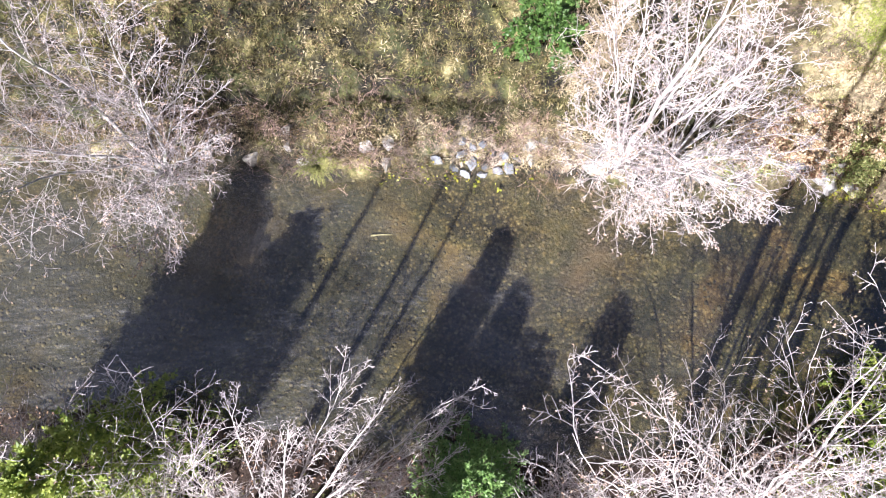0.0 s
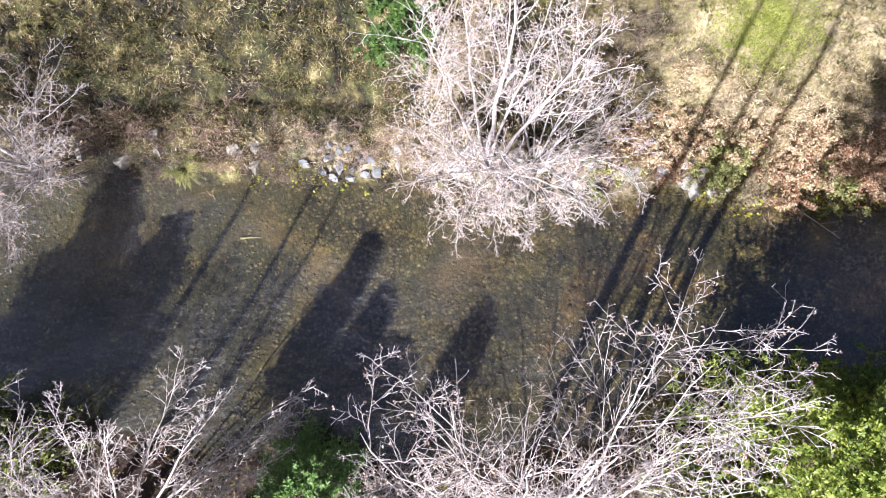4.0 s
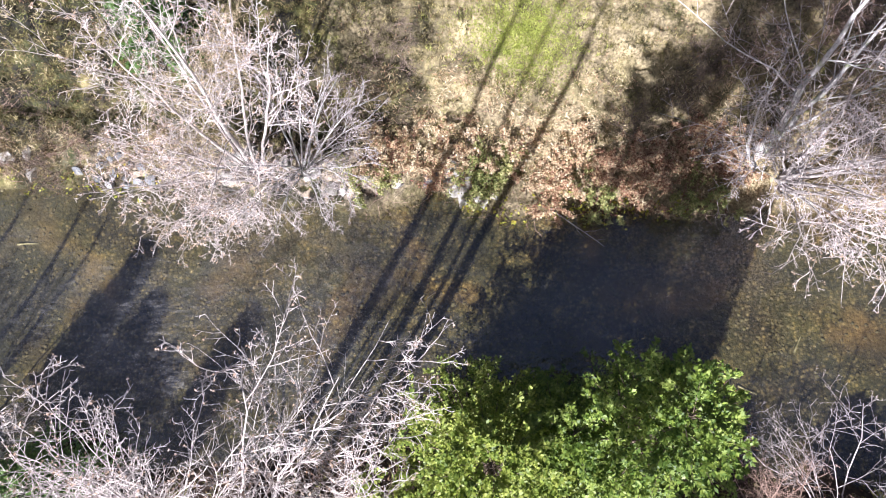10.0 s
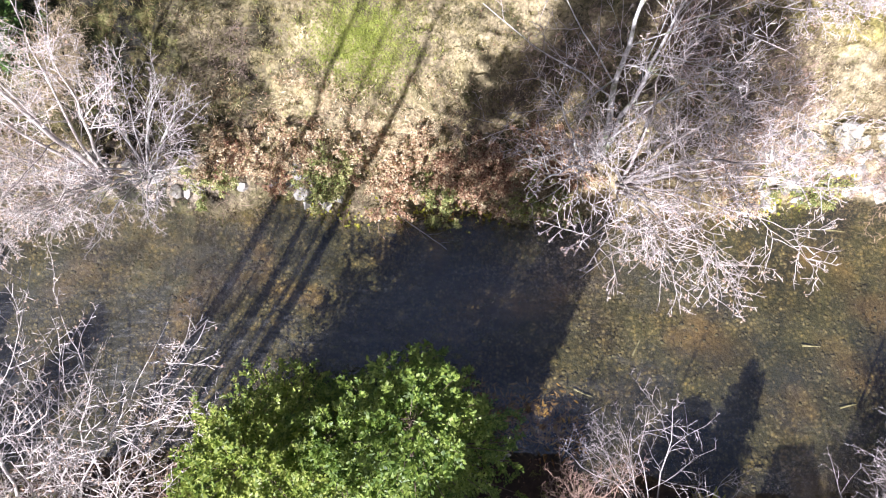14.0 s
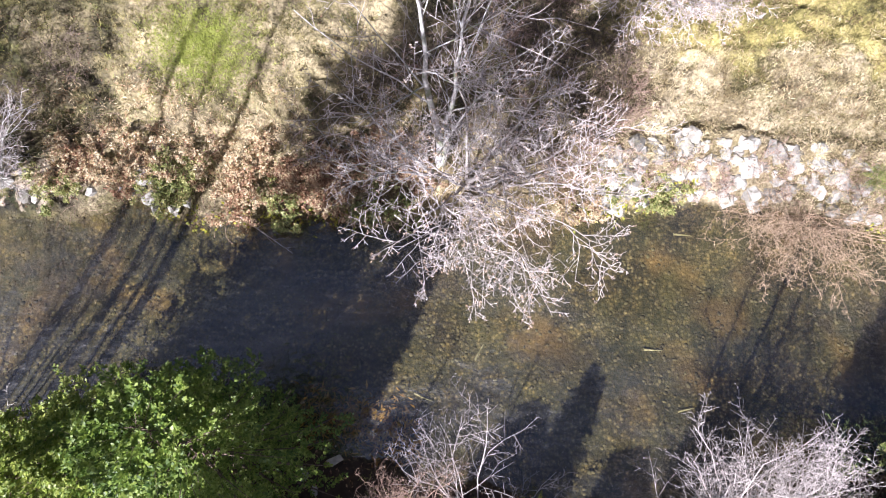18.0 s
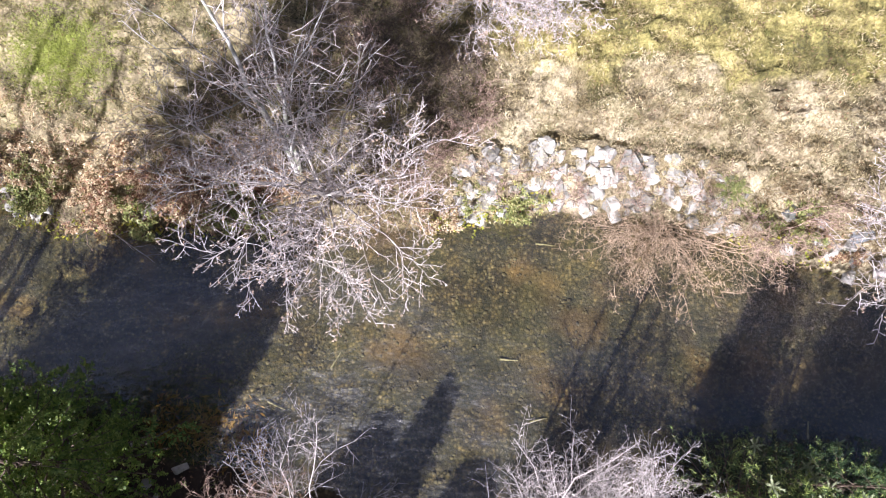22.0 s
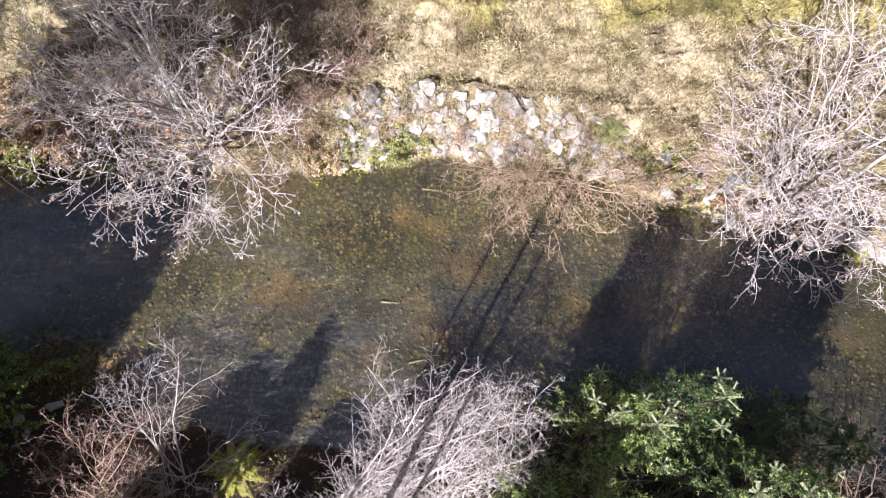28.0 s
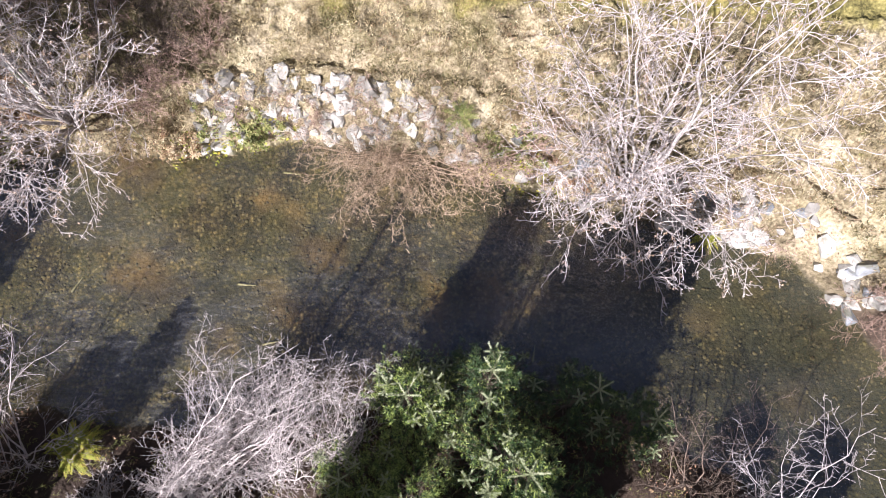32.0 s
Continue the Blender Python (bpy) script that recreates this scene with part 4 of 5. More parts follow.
shrub("bare_shrub", "dense leafless shrub with very pale twigs leaning over the water", on_ground(27.9, -10.5), lean, 316, M_TWIG, reach=0.40, twigs=7, group="bare shrubs on the south bank", r=0.030, thin=0.0050, low=0.25)
shrub("bare_shrub", "low leafless shrub with dull pinkish twigs on the shaded bank", on_ground(21.6, -10.4), whips(rng, (22.0, -10.0), 2.8, -10.8, -7.6, 1.2, 2.8, 14), 317, M_RED, reach=0.5, twigs=5, group="bare shrubs on the south bank", r=0.022, thin=0.0055, low=0.3)
shrub("bare_shrub", "low leafless shrub with dull pinkish twigs on the shaded bank", on_ground(26.6, -11.0), whips(rng, (26.6, -10.6), 1.2, -11.0, -8.8, 1.0, 2.4, 12), 318, M_GREYTWIG, reach=0.5, twigs=5, group="bare shrubs on the south bank", r=0.022, thin=0.0055, low=0.3)
# tall trees behind the south bank, whose trunks throw the long shadows
for i, (x, y, h, r) in enumerate(((5.0, -9.5, 22.5, 0.30), (6.2, -9.7, 22.0, 0.22), (6.75, -9.9, 21.0, 0.14), (7.45, -9.5, 22.5, 0.30), (-6.75, -10.3, 14.5, 0.16), (-7.9, -10.4, 14.0, 0.24), (-10.2, -10.3, 13.5, 0.30), (18.6, -10.6, 8.6, 0.06), (21.8, -10.6, 9.0, 0.06), (27.9, -11.0, 19.0, 0.07), (28.9, -11.0, 17.0, 0.13), (29.4, -11.2, 18.6, 0.09))):
    bare_tree("bare_tree", "tall straight leafless alder behind the stream bank", on_ground(x, y),
              [((x + 0.3, y + 0.2, h), r)], 40 + i, limbs=7, branches=3, twigs=3, tips=0, buds=0, group="tall alders behind the bank", reach=0.10, low=0.6, sway=0.04, arch=0.0)

# ---- evergreens ----
evergreen("evergreen_tree", "bushy yellow-green evergreen tree on the stream bank", on_ground(12.9, -7.0), 7.0, 2.8, 31, boughs=150, leaf=0.10, cardsper=32, shape=0.42, lean=(0, 0.5), group="evergreens on the south bank")
evergreen("evergreen_tree", "bushy evergreen tree in the shaded green, leaning over the water", on_ground(16.5, -7.0), 8.4, 2.7, 32, M_CEDAR_SHADED, boughs=150, leaf=0.10, cardsper=32, shape=0.40, lean=(0.1, 1.5), group="evergreens on the south bank")
evergreen("evergreen_tree", "spreading evergreen in the shaded green over the water's edge", on_ground(14.7, -6.8), 6.6, 2.2, 33, M_CEDAR_SHADED, boughs=110, leaf=0.10, cardsper=32, shape=0.42, lean=(0, 0.9), group="evergreens on the south bank")
evergreen("evergreen_tree", "yellow-green evergreen under bare branches", on_ground(10.9, -8.8), 4.4, 2.2, 34, boughs=70, group="evergreens on the south bank")
evergreen("evergreen_tree", "sunlit yellow-green evergreen among bare grey twigs", on_ground(-9.6, -6.4), 6.6, 2.4, 35, boughs=120, leaf=0.11, cardsper=20, group="evergreens on the south bank")
evergreen("evergreen_tree", "dull green evergreen among bare grey twigs", on_ground(-13.0, -9.0), 9.0, 2.5, 36, boughs=110, group="evergreens on the south bank")
evergreen("evergreen_tree", "bright green evergreen on the upper bank", on_ground(2.9, 6.7), 4.6, 1.4, 37, M_DEEPGREEN, boughs=50, group="evergreens on the north bank")
evergreen("round_shrub", "dense rounded green shrub at the water's edge", on_ground(-0.1, -7.5), 2.9, 1.75, 38, M_SHRUB, boughs=130, sprays=10, cardsper=18, leaf=0.085, shape=0.4, droop=-0.3, low=0.02)
# Unseen evergreens, placed to throw shade onto the water and banks.
for i, (x, y, h, low) in enumerate(((9.4, -13.6, 18.6, 0.76), (14.2, -15.3, 26.5, 0.72), (11.2, -13.9, 23.0, 0.78),
                                     (32.4, -13.2, 10.2, 0.1), (35.2, -13.6, 9.6, 0.1), (36.4, -13.8, 12.6, 0.1), (37.8, -13.8, 11.6, 0.1), (43.2, -13.6, 3.4, 0.1), (45.6, -14.4, 3.6, 0.1), (14.8, -12.6, 12.6, 0.1), (16.2, -11.6, 4.4, 0.1), (18.2, -11.4, 3.8, 0.1),
                                     (-15.2, -11.2, 12.4, 0.1), (-5.1, -11.2, 9.4, 0.5), (-3.5, -11.2, 7.6, 0.5), (0.1, -11.4, 7.2, 0.1),
                                     (22.0, -11.8, 4.0, 0.1), (25.8, -12.2, 3.0, 0.1), (28.5, -12.4, 3.0, 0.1))):
    evergreen("evergreen_tree", "unseen evergreen added behind the bank, high crown for shade" if low > 0.5 else "unseen evergreen added behind the bank to cast shade", on_ground(x, y), h, 3.4 if low > 0.5 else (0.95 if 7 < h < 10 else max(h * 0.11, 1.2)), 390 + i, boughs=42 if low > 0.5 else (150 if x > 30 else 60 if -6 < x < 1 else 100), sprays=6 if low > 0.5 else 7, cardsper=11, leaf=0.30, low=low, shape=0.35 if low > 0.5 else (0.85 if h < 10 and x < 2 else 0.55), trunk=0.006, group="evergreens behind the bank")
# Also out of view; added for the stub shadow on the water.
evergreen("evergreen_tree", "unseen slim evergreen added behind the bank for a stub shadow", on_ground(23.7, -11.3), 5.2, 1.0, 40, low=0.5, boughs=50, sprays=7, cardsper=10, group="evergreens on the south bank")
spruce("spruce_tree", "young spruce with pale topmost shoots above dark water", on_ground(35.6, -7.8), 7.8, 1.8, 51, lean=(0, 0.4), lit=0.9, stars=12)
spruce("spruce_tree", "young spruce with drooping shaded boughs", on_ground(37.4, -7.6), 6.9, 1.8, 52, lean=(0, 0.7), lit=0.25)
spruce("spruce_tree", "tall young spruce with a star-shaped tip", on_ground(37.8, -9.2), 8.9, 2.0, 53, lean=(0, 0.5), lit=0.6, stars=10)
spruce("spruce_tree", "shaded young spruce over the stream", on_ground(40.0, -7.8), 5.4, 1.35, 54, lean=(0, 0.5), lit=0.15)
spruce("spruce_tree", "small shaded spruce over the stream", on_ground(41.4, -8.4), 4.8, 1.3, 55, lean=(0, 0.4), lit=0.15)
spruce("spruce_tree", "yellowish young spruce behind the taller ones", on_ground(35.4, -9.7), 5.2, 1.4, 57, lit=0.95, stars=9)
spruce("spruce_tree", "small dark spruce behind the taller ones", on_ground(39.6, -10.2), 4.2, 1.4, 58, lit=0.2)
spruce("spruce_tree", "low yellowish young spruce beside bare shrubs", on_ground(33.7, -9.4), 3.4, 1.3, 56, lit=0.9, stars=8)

# ---- shrubs ----
rng = np.random.default_rng(60)
fan = [(35.0 + rng.uniform(-3.6, 3.0), 1.0 - rng.uniform(1.2, 3.3), rng.uniform(0.9, 2.8)) for _ in range(26)]
fan = [(x, y + 0.09 * (x - 35) ** 2, z) for x, y, z in fan]
shrub("willow_shrub", "reddish-brown leafless willow fanning out over the water", on_ground(35.2, 0.9), fan, 61, M_TAN, reach=0.42, twigs=8)
shrub("willow_shrub", "pinkish leafless willow twigs on the rocky bank", on_ground(38.6, 0.6), [(38.6 + rng.uniform(-2.2, 2.2), 0.4 + rng.uniform(-1.6, 1.4), rng.uniform(1.4, 2.8)) for _ in range(12)], 62, M_RED, twigs=7)
shrub("willow_shrub", "tan leafless shrub at the water's edge", on_ground(50.4, -4.9), [(50.2 + rng.uniform(-2.4, 1.2), -5.2 + rng.uniform(-2.0, 1.0), rng.uniform(0.8, 2.2)) for _ in range(16)], 63, M_RED, twigs=7)
# The first six form a row that stands for a ledge's shadow.
for i, (x, y) in enumerate(((-8.2, 4.6), (-6.6, 4.7), (-5.0, 4.8), (-3.4, 4.7), (-1.8, 4.9), (-0.2, 4.9), (-3.0, 3.0), (-1.6, 2.9), (-5.6, 3.2), (1.4, 3.6), (-7.0, 3.6), (3.6, 2.9))):
    shrub("bank_shrub", "low tangled leafless shrub among stones and along the ledge shade line", on_ground(x, y), [(x + rng.uniform(-1.1, 1.1), y + rng.uniform(-1.2, 0.6), rng.uniform(0.7, 1.7)) for _ in range(8)], 70 + i, M_DARKTWIG if i % 3 else M_RED, twigs=5, group="low shrubs on the north bank", r=0.012, thin=0.005, spurs=1)
for i, x in enumerate(np.linspace(-10.5, 3.2, 15)):
    x, y = float(x), float(shore(NORTH_SHORE, x)) + (0.7, 1.3, 1.0)[i % 3]
    shrub("bank_shrub", "dark brown leafless tangle on the shaded foot of the bank", on_ground(x, y), [(x + rng.uniform(-0.9, 0.9), y + rng.uniform(-1.0, 0.7), float(height(x, y)) + rng.uniform(0.3, 1.0)) for _ in range(9)], 400 + i, (M_DARKTWIG, M_RED, M_DARKTWIG)[i % 3], twigs=5, group="low shrubs on the north bank", r=0.012, thin=0.0052, spurs=0)
for i, (x, y) in enumerate(((29.2, 2.2), (30.8, 2.4), (32.2, 2.0), (33.4, 2.3), (36.2, 1.6), (31.6, 1.7), (34.4, 1.6), (45.6, -1.8), (47.2, -2.6))):
    shrub("bank_shrub", "thin tan leafless shrub growing between bank stones", on_ground(x, y), [(x + rng.uniform(-0.9, 0.9), y + rng.uniform(-1.0, 0.7), float(height(x, y)) + rng.uniform(0.3, 1.3)) for _ in range(9)], 320 + i, M_RED, twigs=5, group="low shrubs on the north bank", r=0.010, thin=0.0045, spurs=1)
for i, (x, y) in enumerate(((18.2, 3.8), (19.8, 4.6), (24.6, 4.6), (26.2, 5.4), (27.2, 3.4), (25.0, 6.8), (28.2, 6.4), (9.0, 5.0), (10.2, 6.0))):
    shrub("bank_shrub", "shaded leafless thicket on the upper bank", on_ground(x, y), [(x + rng.uniform(-1.3, 1.3), y + rng.uniform(-1.2, 1.2), height(x, y) + rng.uniform(0.5, 1.6)) for _ in range(10)], 80 + i, M_DARKTWIG, twigs=6, group="thicket on the north bank", r=0.012, thin=0.0055, spurs=0)

for i, (x, y) in enumerate(((5.0, 5.9), (4.3, 5.0), (4.6, 6.6))):
    shrub("straw_bush", "dense bush of bleached straw-coloured stems", on_ground(x, y), [(x + rng.uniform(-1.2, 1.2), y + rng.uniform(-1.0, 1.0), float(height(x, y)) + rng.uniform(0.9, 1.9)) for _ in range(22)], 350 + i, M_STRAWSTEM, twigs=6, group="straw bushes", r=0.010, thin=0.005, spurs=2)
for i, (x, y) in enumerate(((25.4, 3.2), (26.6, 2.4), (27.3, 4.4), (25.6, 5.0), (26.6, 6.4), (24.6, 6.2), (28.2, 5.6), (27.6, 3.2), (23.2, 4.4), (22.2, 5.6), (24.0, 7.4), (26.4, 7.6), (20.6, 5.0), (28.6, 4.4))):
    shrub("bank_shrub", "brown leafless thicket beside the alders", on_ground(x, y), [(x + rng.uniform(-1.3, 1.3), y + rng.uniform(-1.3, 1.1), float(height(x, y)) + rng.uniform(0.7, 2.0)) for _ in range(13)], 360 + i, (M_DARKTWIG, M_RED)[i % 2], twigs=6, group="thicket on the north bank", r=0.013, thin=0.0058, spurs=0)
# brambles over the bank
rng = np.random.default_rng(90)
for i in range(21):
    x = 9.4 + i * 0.62 + rng.uniform(-0.2, 0.2)
    y = float(shore(NORTH_SHORE, x)) + (0.6, 1.2, 1.7)[i % 3] + rng.uniform(-0.2, 0.2)
    tops = [(x + rng.uniform(-1.2, 1.2), y + rng.uniform(-0.8, 1.2), float(height(x, y)) + rng.uniform(0.3, 1.1)) for _ in range(9)]
    look_of = i in (0, 6, 7, 12, 18)
    shrub("bramble", "yellow-green leafy bramble trailing to the water" if look_of else "rusty bramble thicket with withered leaves and red canes", on_ground(x, y), tops, 100 + i, M_CANE, twigs=5, leaves=M_IVY if look_of else (M_REDLEAF if i % 3 == 0 or i > 12 else M_BRAMBLE), leafcount=3000, leafsize=0.08, group="brambles on the north bank", r=0.010, thin=0.004, spurs=0)
for i, (x, y) in enumerate(((28.6, 1.7), (29.6, 1.5), (30.4, 1.7), (37.9, 0.9), (39.4, 0.5), (27.4, 1.3), (40.6, -0.4), (43.6, -1.0))):
    tops = [(x + rng.uniform(-0.9, 0.9), y + rng.uniform(-0.7, 0.8), float(height(x, y)) + rng.uniform(0.15, 0.6)) for _ in range(6)]
    shrub("bramble", "pale yellow-green leafy bramble among the bank stones" if i < 5 else "rusty brown bramble among the bank stones", on_ground(x, y), tops, 120 + i, M_CANE, twigs=5, leaves=M_IVY if i < 5 else (M_BRAMBLE if i == 5 else M_REDLEAF), leafcount=2000, leafsize=0.075, group="brambles on the north bank", r=0.010, thin=0.004, spurs=0)

# ferns
fern("fern", "yellowing sword fern on the shaded bank", on_ground(25.05, -8.8, 0.15), 1.0, 34, 130)
fern("fern", "green sword fern on the stony bank", on_ground(36.9, 1.6, 0.2), 0.7, 22, 131, M_IVY)
fern("fern", "grassy green fern drooping over the water", on_ground(-4.8, 2.8, 0.5), 0.85, 26, 132, M_GREEN)
fern("fern", "bright yellow fern beside a rounded shrub", on_ground(-2.2, -8.6, 0.1), 0.6, 14, 133)
fern("fern", "green fern on the rocky bank", on_ground(45.2, -2.2, 0.1), 0.6, 16, 134)

# ---- stones ----


def boulder_mesh(seed, mat):
    """An angular block: the hull of a few scattered corners, its edges worn."""
    rng = np.random.default_rng(seed)
    bm = bmesh.new()
    for v in unit(rng.normal(size=(13, 3))) * rng.uniform(0.48, 0.62, (13, 1)):
        bm.verts.new(v)
    hull = bmesh.ops.convex_hull(bm, input=bm.verts)
    bmesh.ops.delete(bm, geom=[v for v in bm.verts if not v.link_faces], context='VERTS')
    bmesh.ops.dissolve_limit(bm, angle_limit=0.5, verts=bm.verts, edges=bm.edges)
    bmesh.ops.bevel(bm, geom=list(bm.edges), offset=0.035, segments=2, profile=0.6, affect='EDGES')
    me = bpy.data.meshes.new("boulder")
    bm.to_mesh(me)
    bm.free()
    me.materials.append(mat)
    return me


BOULDERS = [boulder_mesh(s, M_STONE) for s in range(200, 208)]
BLUE_BOULDERS = [boulder_mesh(s, M_BLUESTONE) for s in range(196, 204)]


def boulder(x, y, size, rng, sink=0.32, label="angular pale grey boulder on the stream bank", group="boulders on the north bank", kinds=BOULDERS):
    ob = new("boulder", kinds[int(rng.integers(0, 8))])
    k = np.array([rng.uniform(0.8, 1.35), rng.uniform(0.7, 1.1), rng.uniform(0.55, 0.85)]) * size
    z = float(height(x, y)) + k[2] * (0.42 - sink)
    ob.matrix_world = Matrix.LocRotScale((x, y, z), Euler((rng.uniform(-0.4, 0.4), rng.uniform(-0.4, 0.4), rng.uniform(0, 6.3))), Vector(k))
    return tagged(ob, label, "rock", group)


rng = np.random.default_rng(210)
for x, y, s in ((-0.8, 3.0, 0.42), (-0.2, 2.75, 0.36), (0.05, 3.15, 0.4), (0.2, 2.55, 0.38), (0.45, 2.85, 0.4), (0.75, 3.35, 0.4), (0.85, 2.75, 0.42), (0.45, 3.3, 0.36), (1.1, 3.1, 0.4), (1.3, 2.6, 0.42), (1.65, 2.65, 0.4), (1.5, 3.0, 0.45), (0.75, 2.5, 0.34), (1.95, 2.9, 0.4), (0.1, 3.5, 0.36)):
    boulder(x, y, s, rng, 0.1, "angular blue-grey boulder tumbled at the water's edge", "tumbled boulders at the water", BLUE_BOULDERS)
for x0, x1, count, d0, d1, s0, s1 in ((-9.5, -1.2, 8, 0.25, 1.3, 0.35, 0.7), (2.4, 8.5, 14, 0.3, 1.5, 0.4, 0.75), (9.5, 14.0, 9, 0.2, 1.0, 0.4, 0.8), (27.8, 37.6, 215, 0.1, 1.9, 0.22, 0.68), (37.6, 41.5, 18, 0.0, 1.2, 0.35, 0.75), (43.5, 50.0, 60, 0.1, 1.4, 0.35, 0.85)):
    for _ in range(count):
        x = rng.uniform(x0, x1)
        # East of 37.6 a fifth use the darker rock, coloured for shade.
        boulder(x, float(shore(NORTH_SHORE, x)) + rng.uniform(d0, d1), rng.uniform(s0, s1), rng, 0.46 if x > 26 else 0.32, kinds=BLUE_BOULDERS if x > 37.6 and rng.random() < 0.2 else BOULDERS)
boulder(11.7, 2.3, 0.95, rng, 0.2, "dark blue-grey boulder half under brambles at the water's edge", kinds=BLUE_BOULDERS)
boulder(12.3, 2.75, 0.8, rng, 0.2)
for _ in range(3):
    x = rng.uniform(17.8, 19.4)
    boulder(x, float(shore(SOUTH_SHORE, x)) - rng.uniform(0.1, 1.2), rng.uniform(0.3, 0.5), rng, 0.25, "dark damp boulder on the shaded bank", "boulders on the south bank")

rng = np.random.default_rng(220)
ico = bmesh.new()
bmesh.ops.create_icosphere(ico, subdivisions=1, radius=1.0)
ico_v, ico_f = np.array([v.co[:] for v in ico.verts]), np.array([[v.index for v in f.verts] for f in ico.faces])
ico.free()


def pebbles(x, y, size, rng, lift=0.0):
    k = np.stack([size * rng.uniform(0.8, 1.4, len(x)), size * rng.uniform(0.7, 1.1, len(x)), size * rng.uniform(0.35, 0.6, len(x))], 1) * 0.5
    a = rng.uniform(0, 6.3, len(x))
    v = ico_v[None] * k[:, None] * rng.uniform(0.86, 1.14, (len(x), len(ico_v), 1))
    v = np.stack([v[..., 0] * np.cos(a)[:, None] - v[..., 1] * np.sin(a)[:, None], v[..., 0] * np.sin(a)[:, None] + v[..., 1] * np.cos(a)[:, None], v[..., 2]], -1)
    v += np.stack([x, y, height(x, y) + lift], -1)[:, None]
    f = ico_f[None] + (np.arange(len(x)) * len(ico_v))[:, None, None]
    return v.reshape(-1, 3), f.reshape(-1, 3)


px = rng.uniform(-18, 53, 6500)
lo, hi = shore(SOUTH_SHORE, px), shore(NORTH_SHORE, px)
py = lo + (hi - lo) * rng.uniform(0.0, 1.0, len(px))
cob = new("cobbles", mesh_from("cobbles", *pebbles(px, py, rng.uniform(0.07, 0.18, len(px)), rng, -0.008), M_COBBLE, True))
tagged(cob, "algae-coated brown cobbles on the stream bed", "cobbles", kind="stuff")

# ---- grass and litter ----


def blades(x, y, size, rng, per=6, flop=0.9):
    """Tufts of bent blades."""
    n = len(x) * per
    base = np.stack([x, y, height(x, y) - 0.03], 1).repeat(per, 0) + np.concatenate([rng.normal(size=(n, 2)) * 0.05, np.zeros((n, 1))], 1)
    az = rng.uniform(0, 6.3, n)
    ln = size.repeat(per) * rng.uniform(0.5, 1.2, n)
    lean = rng.uniform(0.25, 1.0, n) * flop
    out = np.stack([np.cos(az), np.sin(az), 0 * az], 1)
    side = np.stack([-np.sin(az), np.cos(az), 0 * az], 1) * (0.004 + 0.005 * rng.random(n))[:, None]
    mid = base + out * (ln * lean * 0.4)[:, None] + np.array([0, 0, 1.0]) * (ln * (1 - 0.4 * lean) * 0.6)[:, None]
    tip = base + out * (ln * lean)[:, None] + np.array([0, 0, 1.0]) * (ln * (1 - 0.75 * lean) * 0.85)[:, None]
    v = np.stack([base - side, base + side, mid - side, mid + side, tip - side * 0.15, tip + side * 0.15], 1)
    i = np.arange(n)[:, None] * 6
    f = np.concatenate([i + [0, 1, 3, 2], i + [2, 3, 5, 4]])
    return v.reshape(-1, 3), f


def scatter(count, x0, x1, d0, d1, seed, gaps=0.0, line=NORTH_SHORE, sign=1):
    rng = np.random.default_rng(seed)
    x = rng.uniform(x0, x1, count)
    y = shore(line, x) + sign * (d0 + (d1 - d0) * rng.random(count))
    keep = soft_noise(x, y, seed, 1.1) + 0.5 * soft_noise(x, y, seed + 1, 0.4) > gaps
    return x[keep], y[keep], rng


x, y, rng = scatter(30000, -20, 56, 0.9, 8.8, 230, -0.15)
keep = np.hypot((x - 14.6) / 2.2, (y - 6.6) / 1.6) > 0.8 + 0.5 * soft_noise(x, y, 12, 0.8)
east = x + 2.0 * soft_noise(x, y, 9, 2.0) > 27.5
upper = y + 0.12 * x + 1.6 * soft_noise(x, y, 13, 1.5) > 9.6
tuft = 0.20 + 0.12 * soft_noise(x, y, 10, 0.7)
for pick, mat, label in ((keep & ~east & ~upper, M_GRASS, "dry olive-brown tussock grass on the bank"), (keep & east & ~upper, M_STRAW, "sunlit straw-coloured tussock grass on the bank"), (keep & upper, M_OLIVE, "olive-yellow tussock grass on the upper bank")):
    tagged(new("grass", mesh_from("grass", *blades(x[pick], y[pick], tuft[pick], rng), mat)), label, "grass", kind="stuff")
x, y, rng = scatter(16000, 27, 52, 1.6, 8.8, 233, -0.1)
mid = y + 0.12 * x + 1.6 * soft_noise(x, y, 13, 1.5) < 9.6
for pick, mat, label in ((mid, M_STRAW, "short straw grass lying over the bank"), (~mid, M_OLIVE, "short olive grass on the upper bank")):
    tagged(new("grass", mesh_from("grass", *blades(x[pick], y[pick], rng.uniform(0.10, 0.26, pick.sum()), rng, 5, 1.0), mat)), label, "grass", kind="stuff")
x, y, rng = scatter(9000, -20, 56, 1.8, 8.8, 232, 0.25)
some = (x < 27) | (rng.random(len(x)) < 0.3)
x, y = x[some], y[some]
lx, ly = rng.normal(14.7, 0.95, 3600), rng.normal(6.5, 0.75, 3600)
tagged(new("lawn_grass", mesh_from("lawn_grass", *blades(lx, ly, rng.uniform(0.08, 0.20, 3600), rng), M_LAWN)), "bright yellow-green short grass in a sunlit patch", "grass", kind="stuff")
green = new("green_grass", mesh_from("green_grass", *blades(x, y, rng.uniform(0.10, 0.28, len(x)), rng), M_GREEN))
tagged(green, "short green grass on the upper bank", "grass", kind="stuff")
x, y, rng = scatter(4200, -20, 53, 0.3, 5.0, 234, -0.2, SOUTH_SHORE, -1)
south_grass = new("grass", mesh_from("grass", *blades(x, y, rng.uniform(0.15, 0.4, len(x)), rng), M_GREEN))
tagged(south_grass, "shaded green grass and herbs under the trees", "grass", kind="stuff")
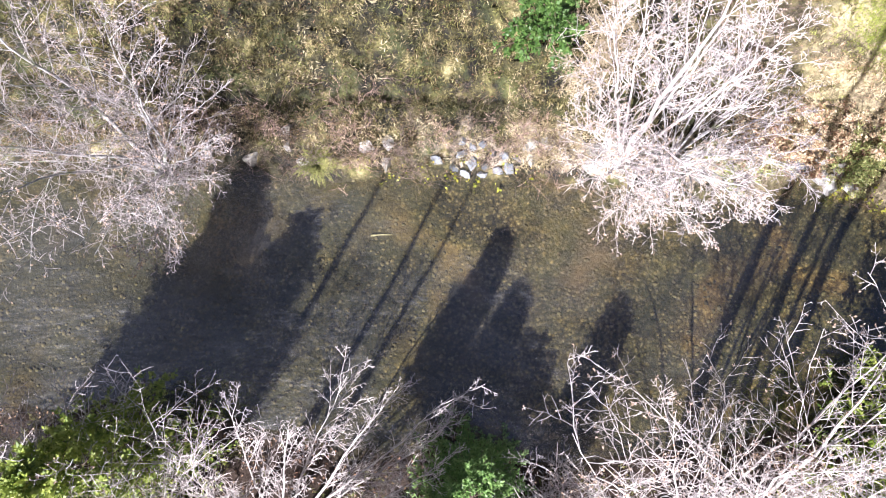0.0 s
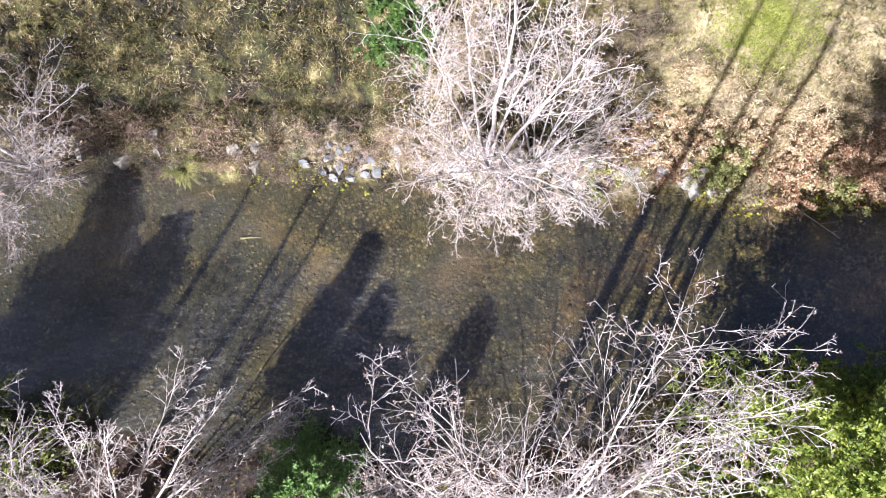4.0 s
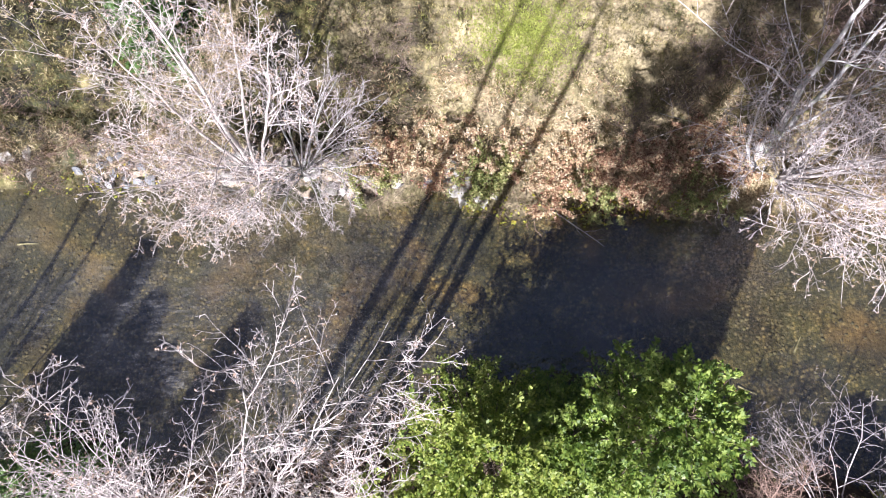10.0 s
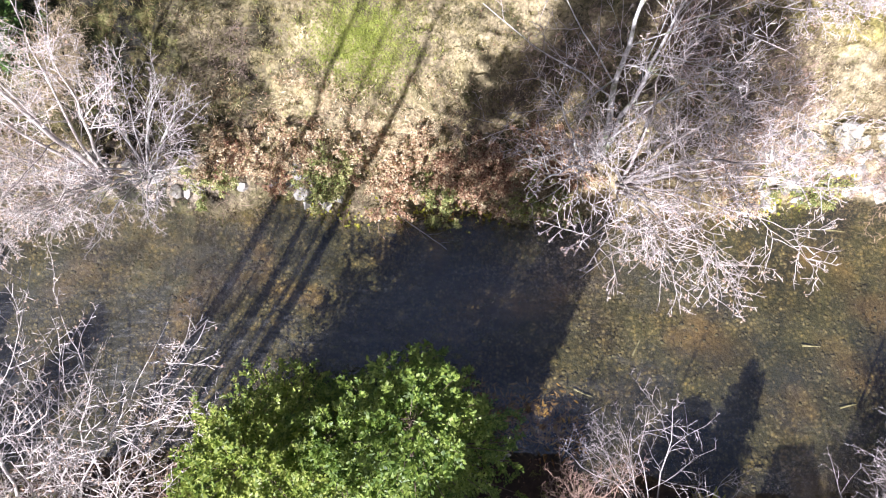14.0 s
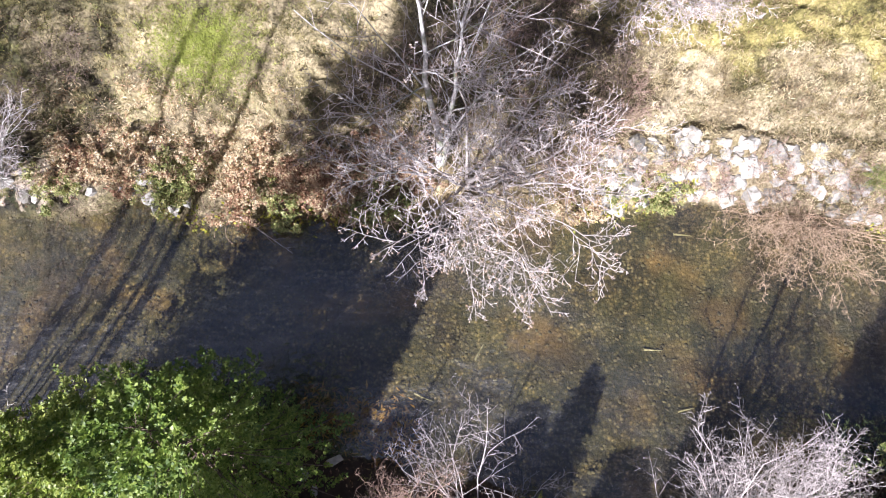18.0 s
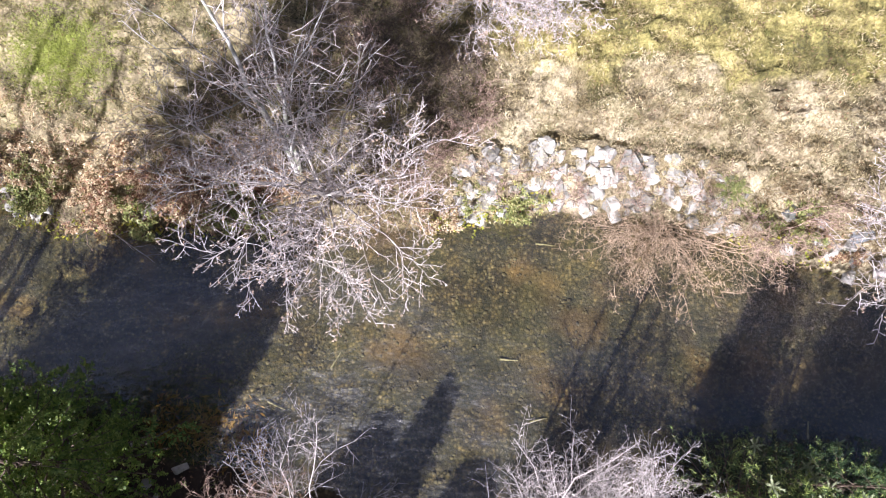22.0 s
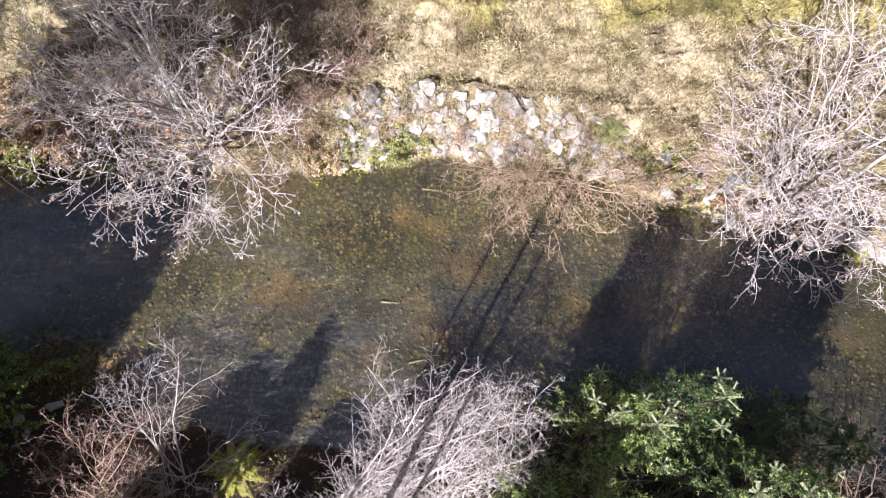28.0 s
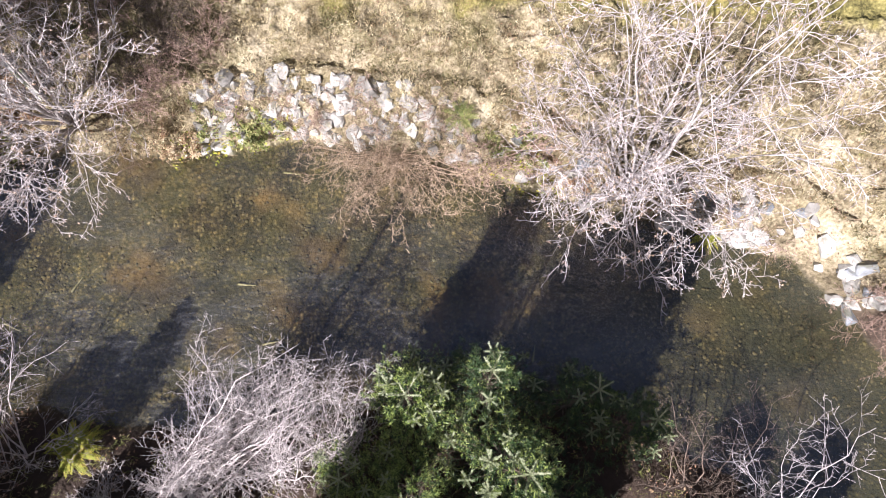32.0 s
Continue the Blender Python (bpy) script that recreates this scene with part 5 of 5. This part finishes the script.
x, y, rng = scatter(15000, -20, 56, 0.1, 8.0, 236, -0.2)
litter = new("fallen_leaves", mesh_from("fallen_leaves", *loose_cards(rng, np.stack([x, y, height(x, y) + 0.03], 1), 0.075, 0.045, 0.6), M_LITTER))
tagged(litter, "withered brown fallen leaves on the bank", "leaves", kind="stuff")
x, y, rng = scatter(9000, -20, 53, 0.0, 4.5, 238, -0.3, SOUTH_SHORE, -1)
litter2 = new("fallen_leaves", mesh_from("fallen_leaves", *loose_cards(rng, np.stack([x, y, height(x, y) + 0.04], 1), 0.10, 0.06, 0.6), M_LITTER))
tagged(litter2, "dark fallen leaves under the trees", "leaves", kind="stuff")


# low heath and dead herbs in clumps; two dark rows stand in for ledge shade
for x0, x1, d0, d1, count, mat, label, seed in ((-20, 11.5, 2.1, 8.4, 1500, M_HEATH, "dark olive heath and dead herbs on the bank", 260), (-20, 5.5, 1.75, 2.25, 420, M_HEATH, "dark herb row standing in for ledge shade along the slope foot", 280), (-20, 3.5, 0.2, 1.8, 620, M_DEADHERB, "brown dead herbs hanging over the shaded bank foot", 296), (-12, 5.0, 0.5, 1.7, 330, M_STRAW, "pale straw tufts above the water", 282), (-20, 10, 2.6, 8.4, 420, M_DEADHERB, "brown dead herbs on the slope", 294), (-20, 10, 2.6, 8.4, 520, M_GREEN, "yellow-green tussocks on the slope", 284), (-14, 4, 2.4, 6.5, 260, M_STRAW, "pale straw tussocks scattered over the slope", 298), (1.6, 5.0, 0.4, 2.0, 160, M_STRAW, "sandy straw tufts beside the tumbled rocks", 286), (17.2, 28.5, 1.0, 8.4, 620, M_HEATH, "dark dead herbs in the shade of the alders", 262), (26, 54, 0.7, 8.4, 1300, M_STRAW, "straw-coloured dead herbs on the bank", 264), (38.0, 47.0, 0.1, 2.2, 420, M_DEADHERB, "brown dead herbs among the stones under the broad alder", 292), (20.5, 28, 0.1, 1.6, 300, M_DEADHERB, "brown dead herbs under the leaning alder", 290), (27, 38.5, 0.1, 2.0, 420, M_STRAW, "straw tufts between the bank stones", 288), (26, 54, 2.0, 2.8, 160, M_HEATH, "dark herb row standing in for ledge shade above the stones", 270), (28, 54, 2.8, 8.4, 520, M_DEADHERB, "brown dead herbs among straw grass", 272), (9, 22, 1.2, 4.2, 500, M_BRAMBLE, "withered tan herbs above the brambles", 266)):
    x, y, rng = scatter(count, x0, x1, d0, d1, seed, -0.3)
    size = rng.uniform(0.18, 0.48, len(x)).repeat(26)
    v = rng.normal(size=(len(x) * 26, 3)) * 0.5
    v[:, 2] = np.abs(v[:, 2]) * 0.8
    at = np.stack([x, y, height(x, y)], 1).repeat(26, 0) + v * size[:, None]
    tagged(new("heath", mesh_from("heath", *loose_cards(rng, at, 0.17, 0.022, 0.2), mat)), label, "heath", kind="stuff")

rng = np.random.default_rng(268)
x, y = rng.uniform(17.6, 21.6, 1500), rng.normal(0, 0.45, 1500)
y = y + shore(SOUTH_SHORE, x) + 1.0
z = np.clip(rng.normal(-0.22, 0.12, 1500), height(x, y), 0.15)
tagged(new("dead_bracken", mesh_from("dead_bracken", *loose_cards(rng, np.stack([x, y, z], 1), 0.26, 0.07, 0.5), M_RUST)), "rusty dead bracken trailing in shaded water", "bracken", kind="stuff")

# dead twigs strewn over the bank
x, y, rng = scatter(13000, -20, 54, -0.3, 3.2, 244, -0.2)
az, ln = rng.uniform(0, 6.3, len(x)), rng.uniform(0.2, 0.8, len(x))
foot = np.stack([x, y, np.maximum(height(x, y), 0) + rng.uniform(0.02, 0.3, len(x))], 1)
tip = foot + np.stack([np.cos(az) * ln, np.sin(az) * ln, rng.normal(size=len(x)) * 0.12], 1)
mid = (foot + tip) / 2 + rng.normal(size=foot.shape) * 0.05
twig_paths = np.stack([foot, mid, tip], 1)
for pick, mat, label in (((rng.random(len(x)) < 0.16) & (x > 26), M_TAN, "tan dead twigs strewn over the bank"), ((rng.random(len(x)) < 0.5) & (x < 26), M_DARKTWIG, "dark dead twigs strewn over the bank"), ((rng.random(len(x)) < 0.35) & (x < 26), M_RED, "reddish dead twigs strewn over the bank")):
    tagged(new("dead_twigs", mesh_from("dead_twigs", *tubes(twig_paths[pick], np.full((pick.sum(), 3), 0.006), 3), mat)), label, "twigs", kind="stuff")

rng = np.random.default_rng(296)
x = np.concatenate([rng.uniform(27.0, 31.5, 90), rng.uniform(37.2, 40.6, 70), rng.uniform(12.5, 20.5, 130), rng.uniform(-3.5, 2.5, 40)])
y = shore(NORTH_SHORE, x) + rng.normal(0.1, 0.25, len(x))
at = np.stack([x, y, np.maximum(height(x, y), 0) + rng.uniform(0.05, 0.3, len(x))], 1).repeat(3, 0)
at = at + rng.normal(size=at.shape) * 0.05
tagged(new("yellow_leaves", mesh_from("yellow_leaves", *loose_cards(rng, at, 0.12, 0.08, 0.6), M_FERN)), "yellow leaves of low plants along the water's edge", "leaves", kind="stuff")

# ---- drift wood ----
def stick(name, label, points, r, mat, seed, group="drift wood", forks=0):
    rng = np.random.default_rng(seed)
    ob = thing(name, label, "driftwood", points[0], group)
    p = stem_path(rng, points[0], points[1], 9, 0.06)[None]
    rad = np.array([r * (1 - 0.7 * np.linspace(0, 1, 9))])
    part("stem", tubes(p, rad, 7), mat, ob, smooth=True)
    if forks:
        b, br = grow(rng, p, rad, forks, 0.3, 0.95, 40, 0.35, 4, 0.1, (0, 0, 0), 0.0, 0.6, 0.008)
        for q, qr in zip(b, br):
            part("fork", tubes(q[None], qr[None], 4), mat, ob)
    return ob


stick("branch", "thin pale fallen branch trailing in the water", ((15.6, 1.2, 0.35), (17.4, -0.1, 0.02)), 0.03, M_BARK, 240, forks=5)
stick("log", "pale weathered log under the alder", ((41.2, -1.2, 1.2), (42.6, -1.3, 1.9)), 0.16, M_BARK, 242)
# Plain tapered sticks stand in for the pale dead salmon on the bed.
for i, (x, y, a, s) in enumerate(((23.73, -3.55, 60, 0.75), (21.8, -5.0, -25, 0.8), (29.6, -3.62, -5, 0.75), (30.5, -5.6, 10, 0.7), (39.27, -6.05, 80, 0.7), (31.0, 0.33, -8, 0.75), (-2.8, 0.6, 0, 0.9))):
    d = Vector((math.cos(radians(a)), math.sin(radians(a)), 0)) * s * 0.42
    z = float(height(x, y)) + 0.03
    stick("salmon_stand_in", "plain pale stick standing in for a dead salmon on the stream bed", ((x - d.x, y - d.y, z), (x + d.x, y + d.y, z)), 0.045, M_SUNKEN, 250 + i, "sunken wood")
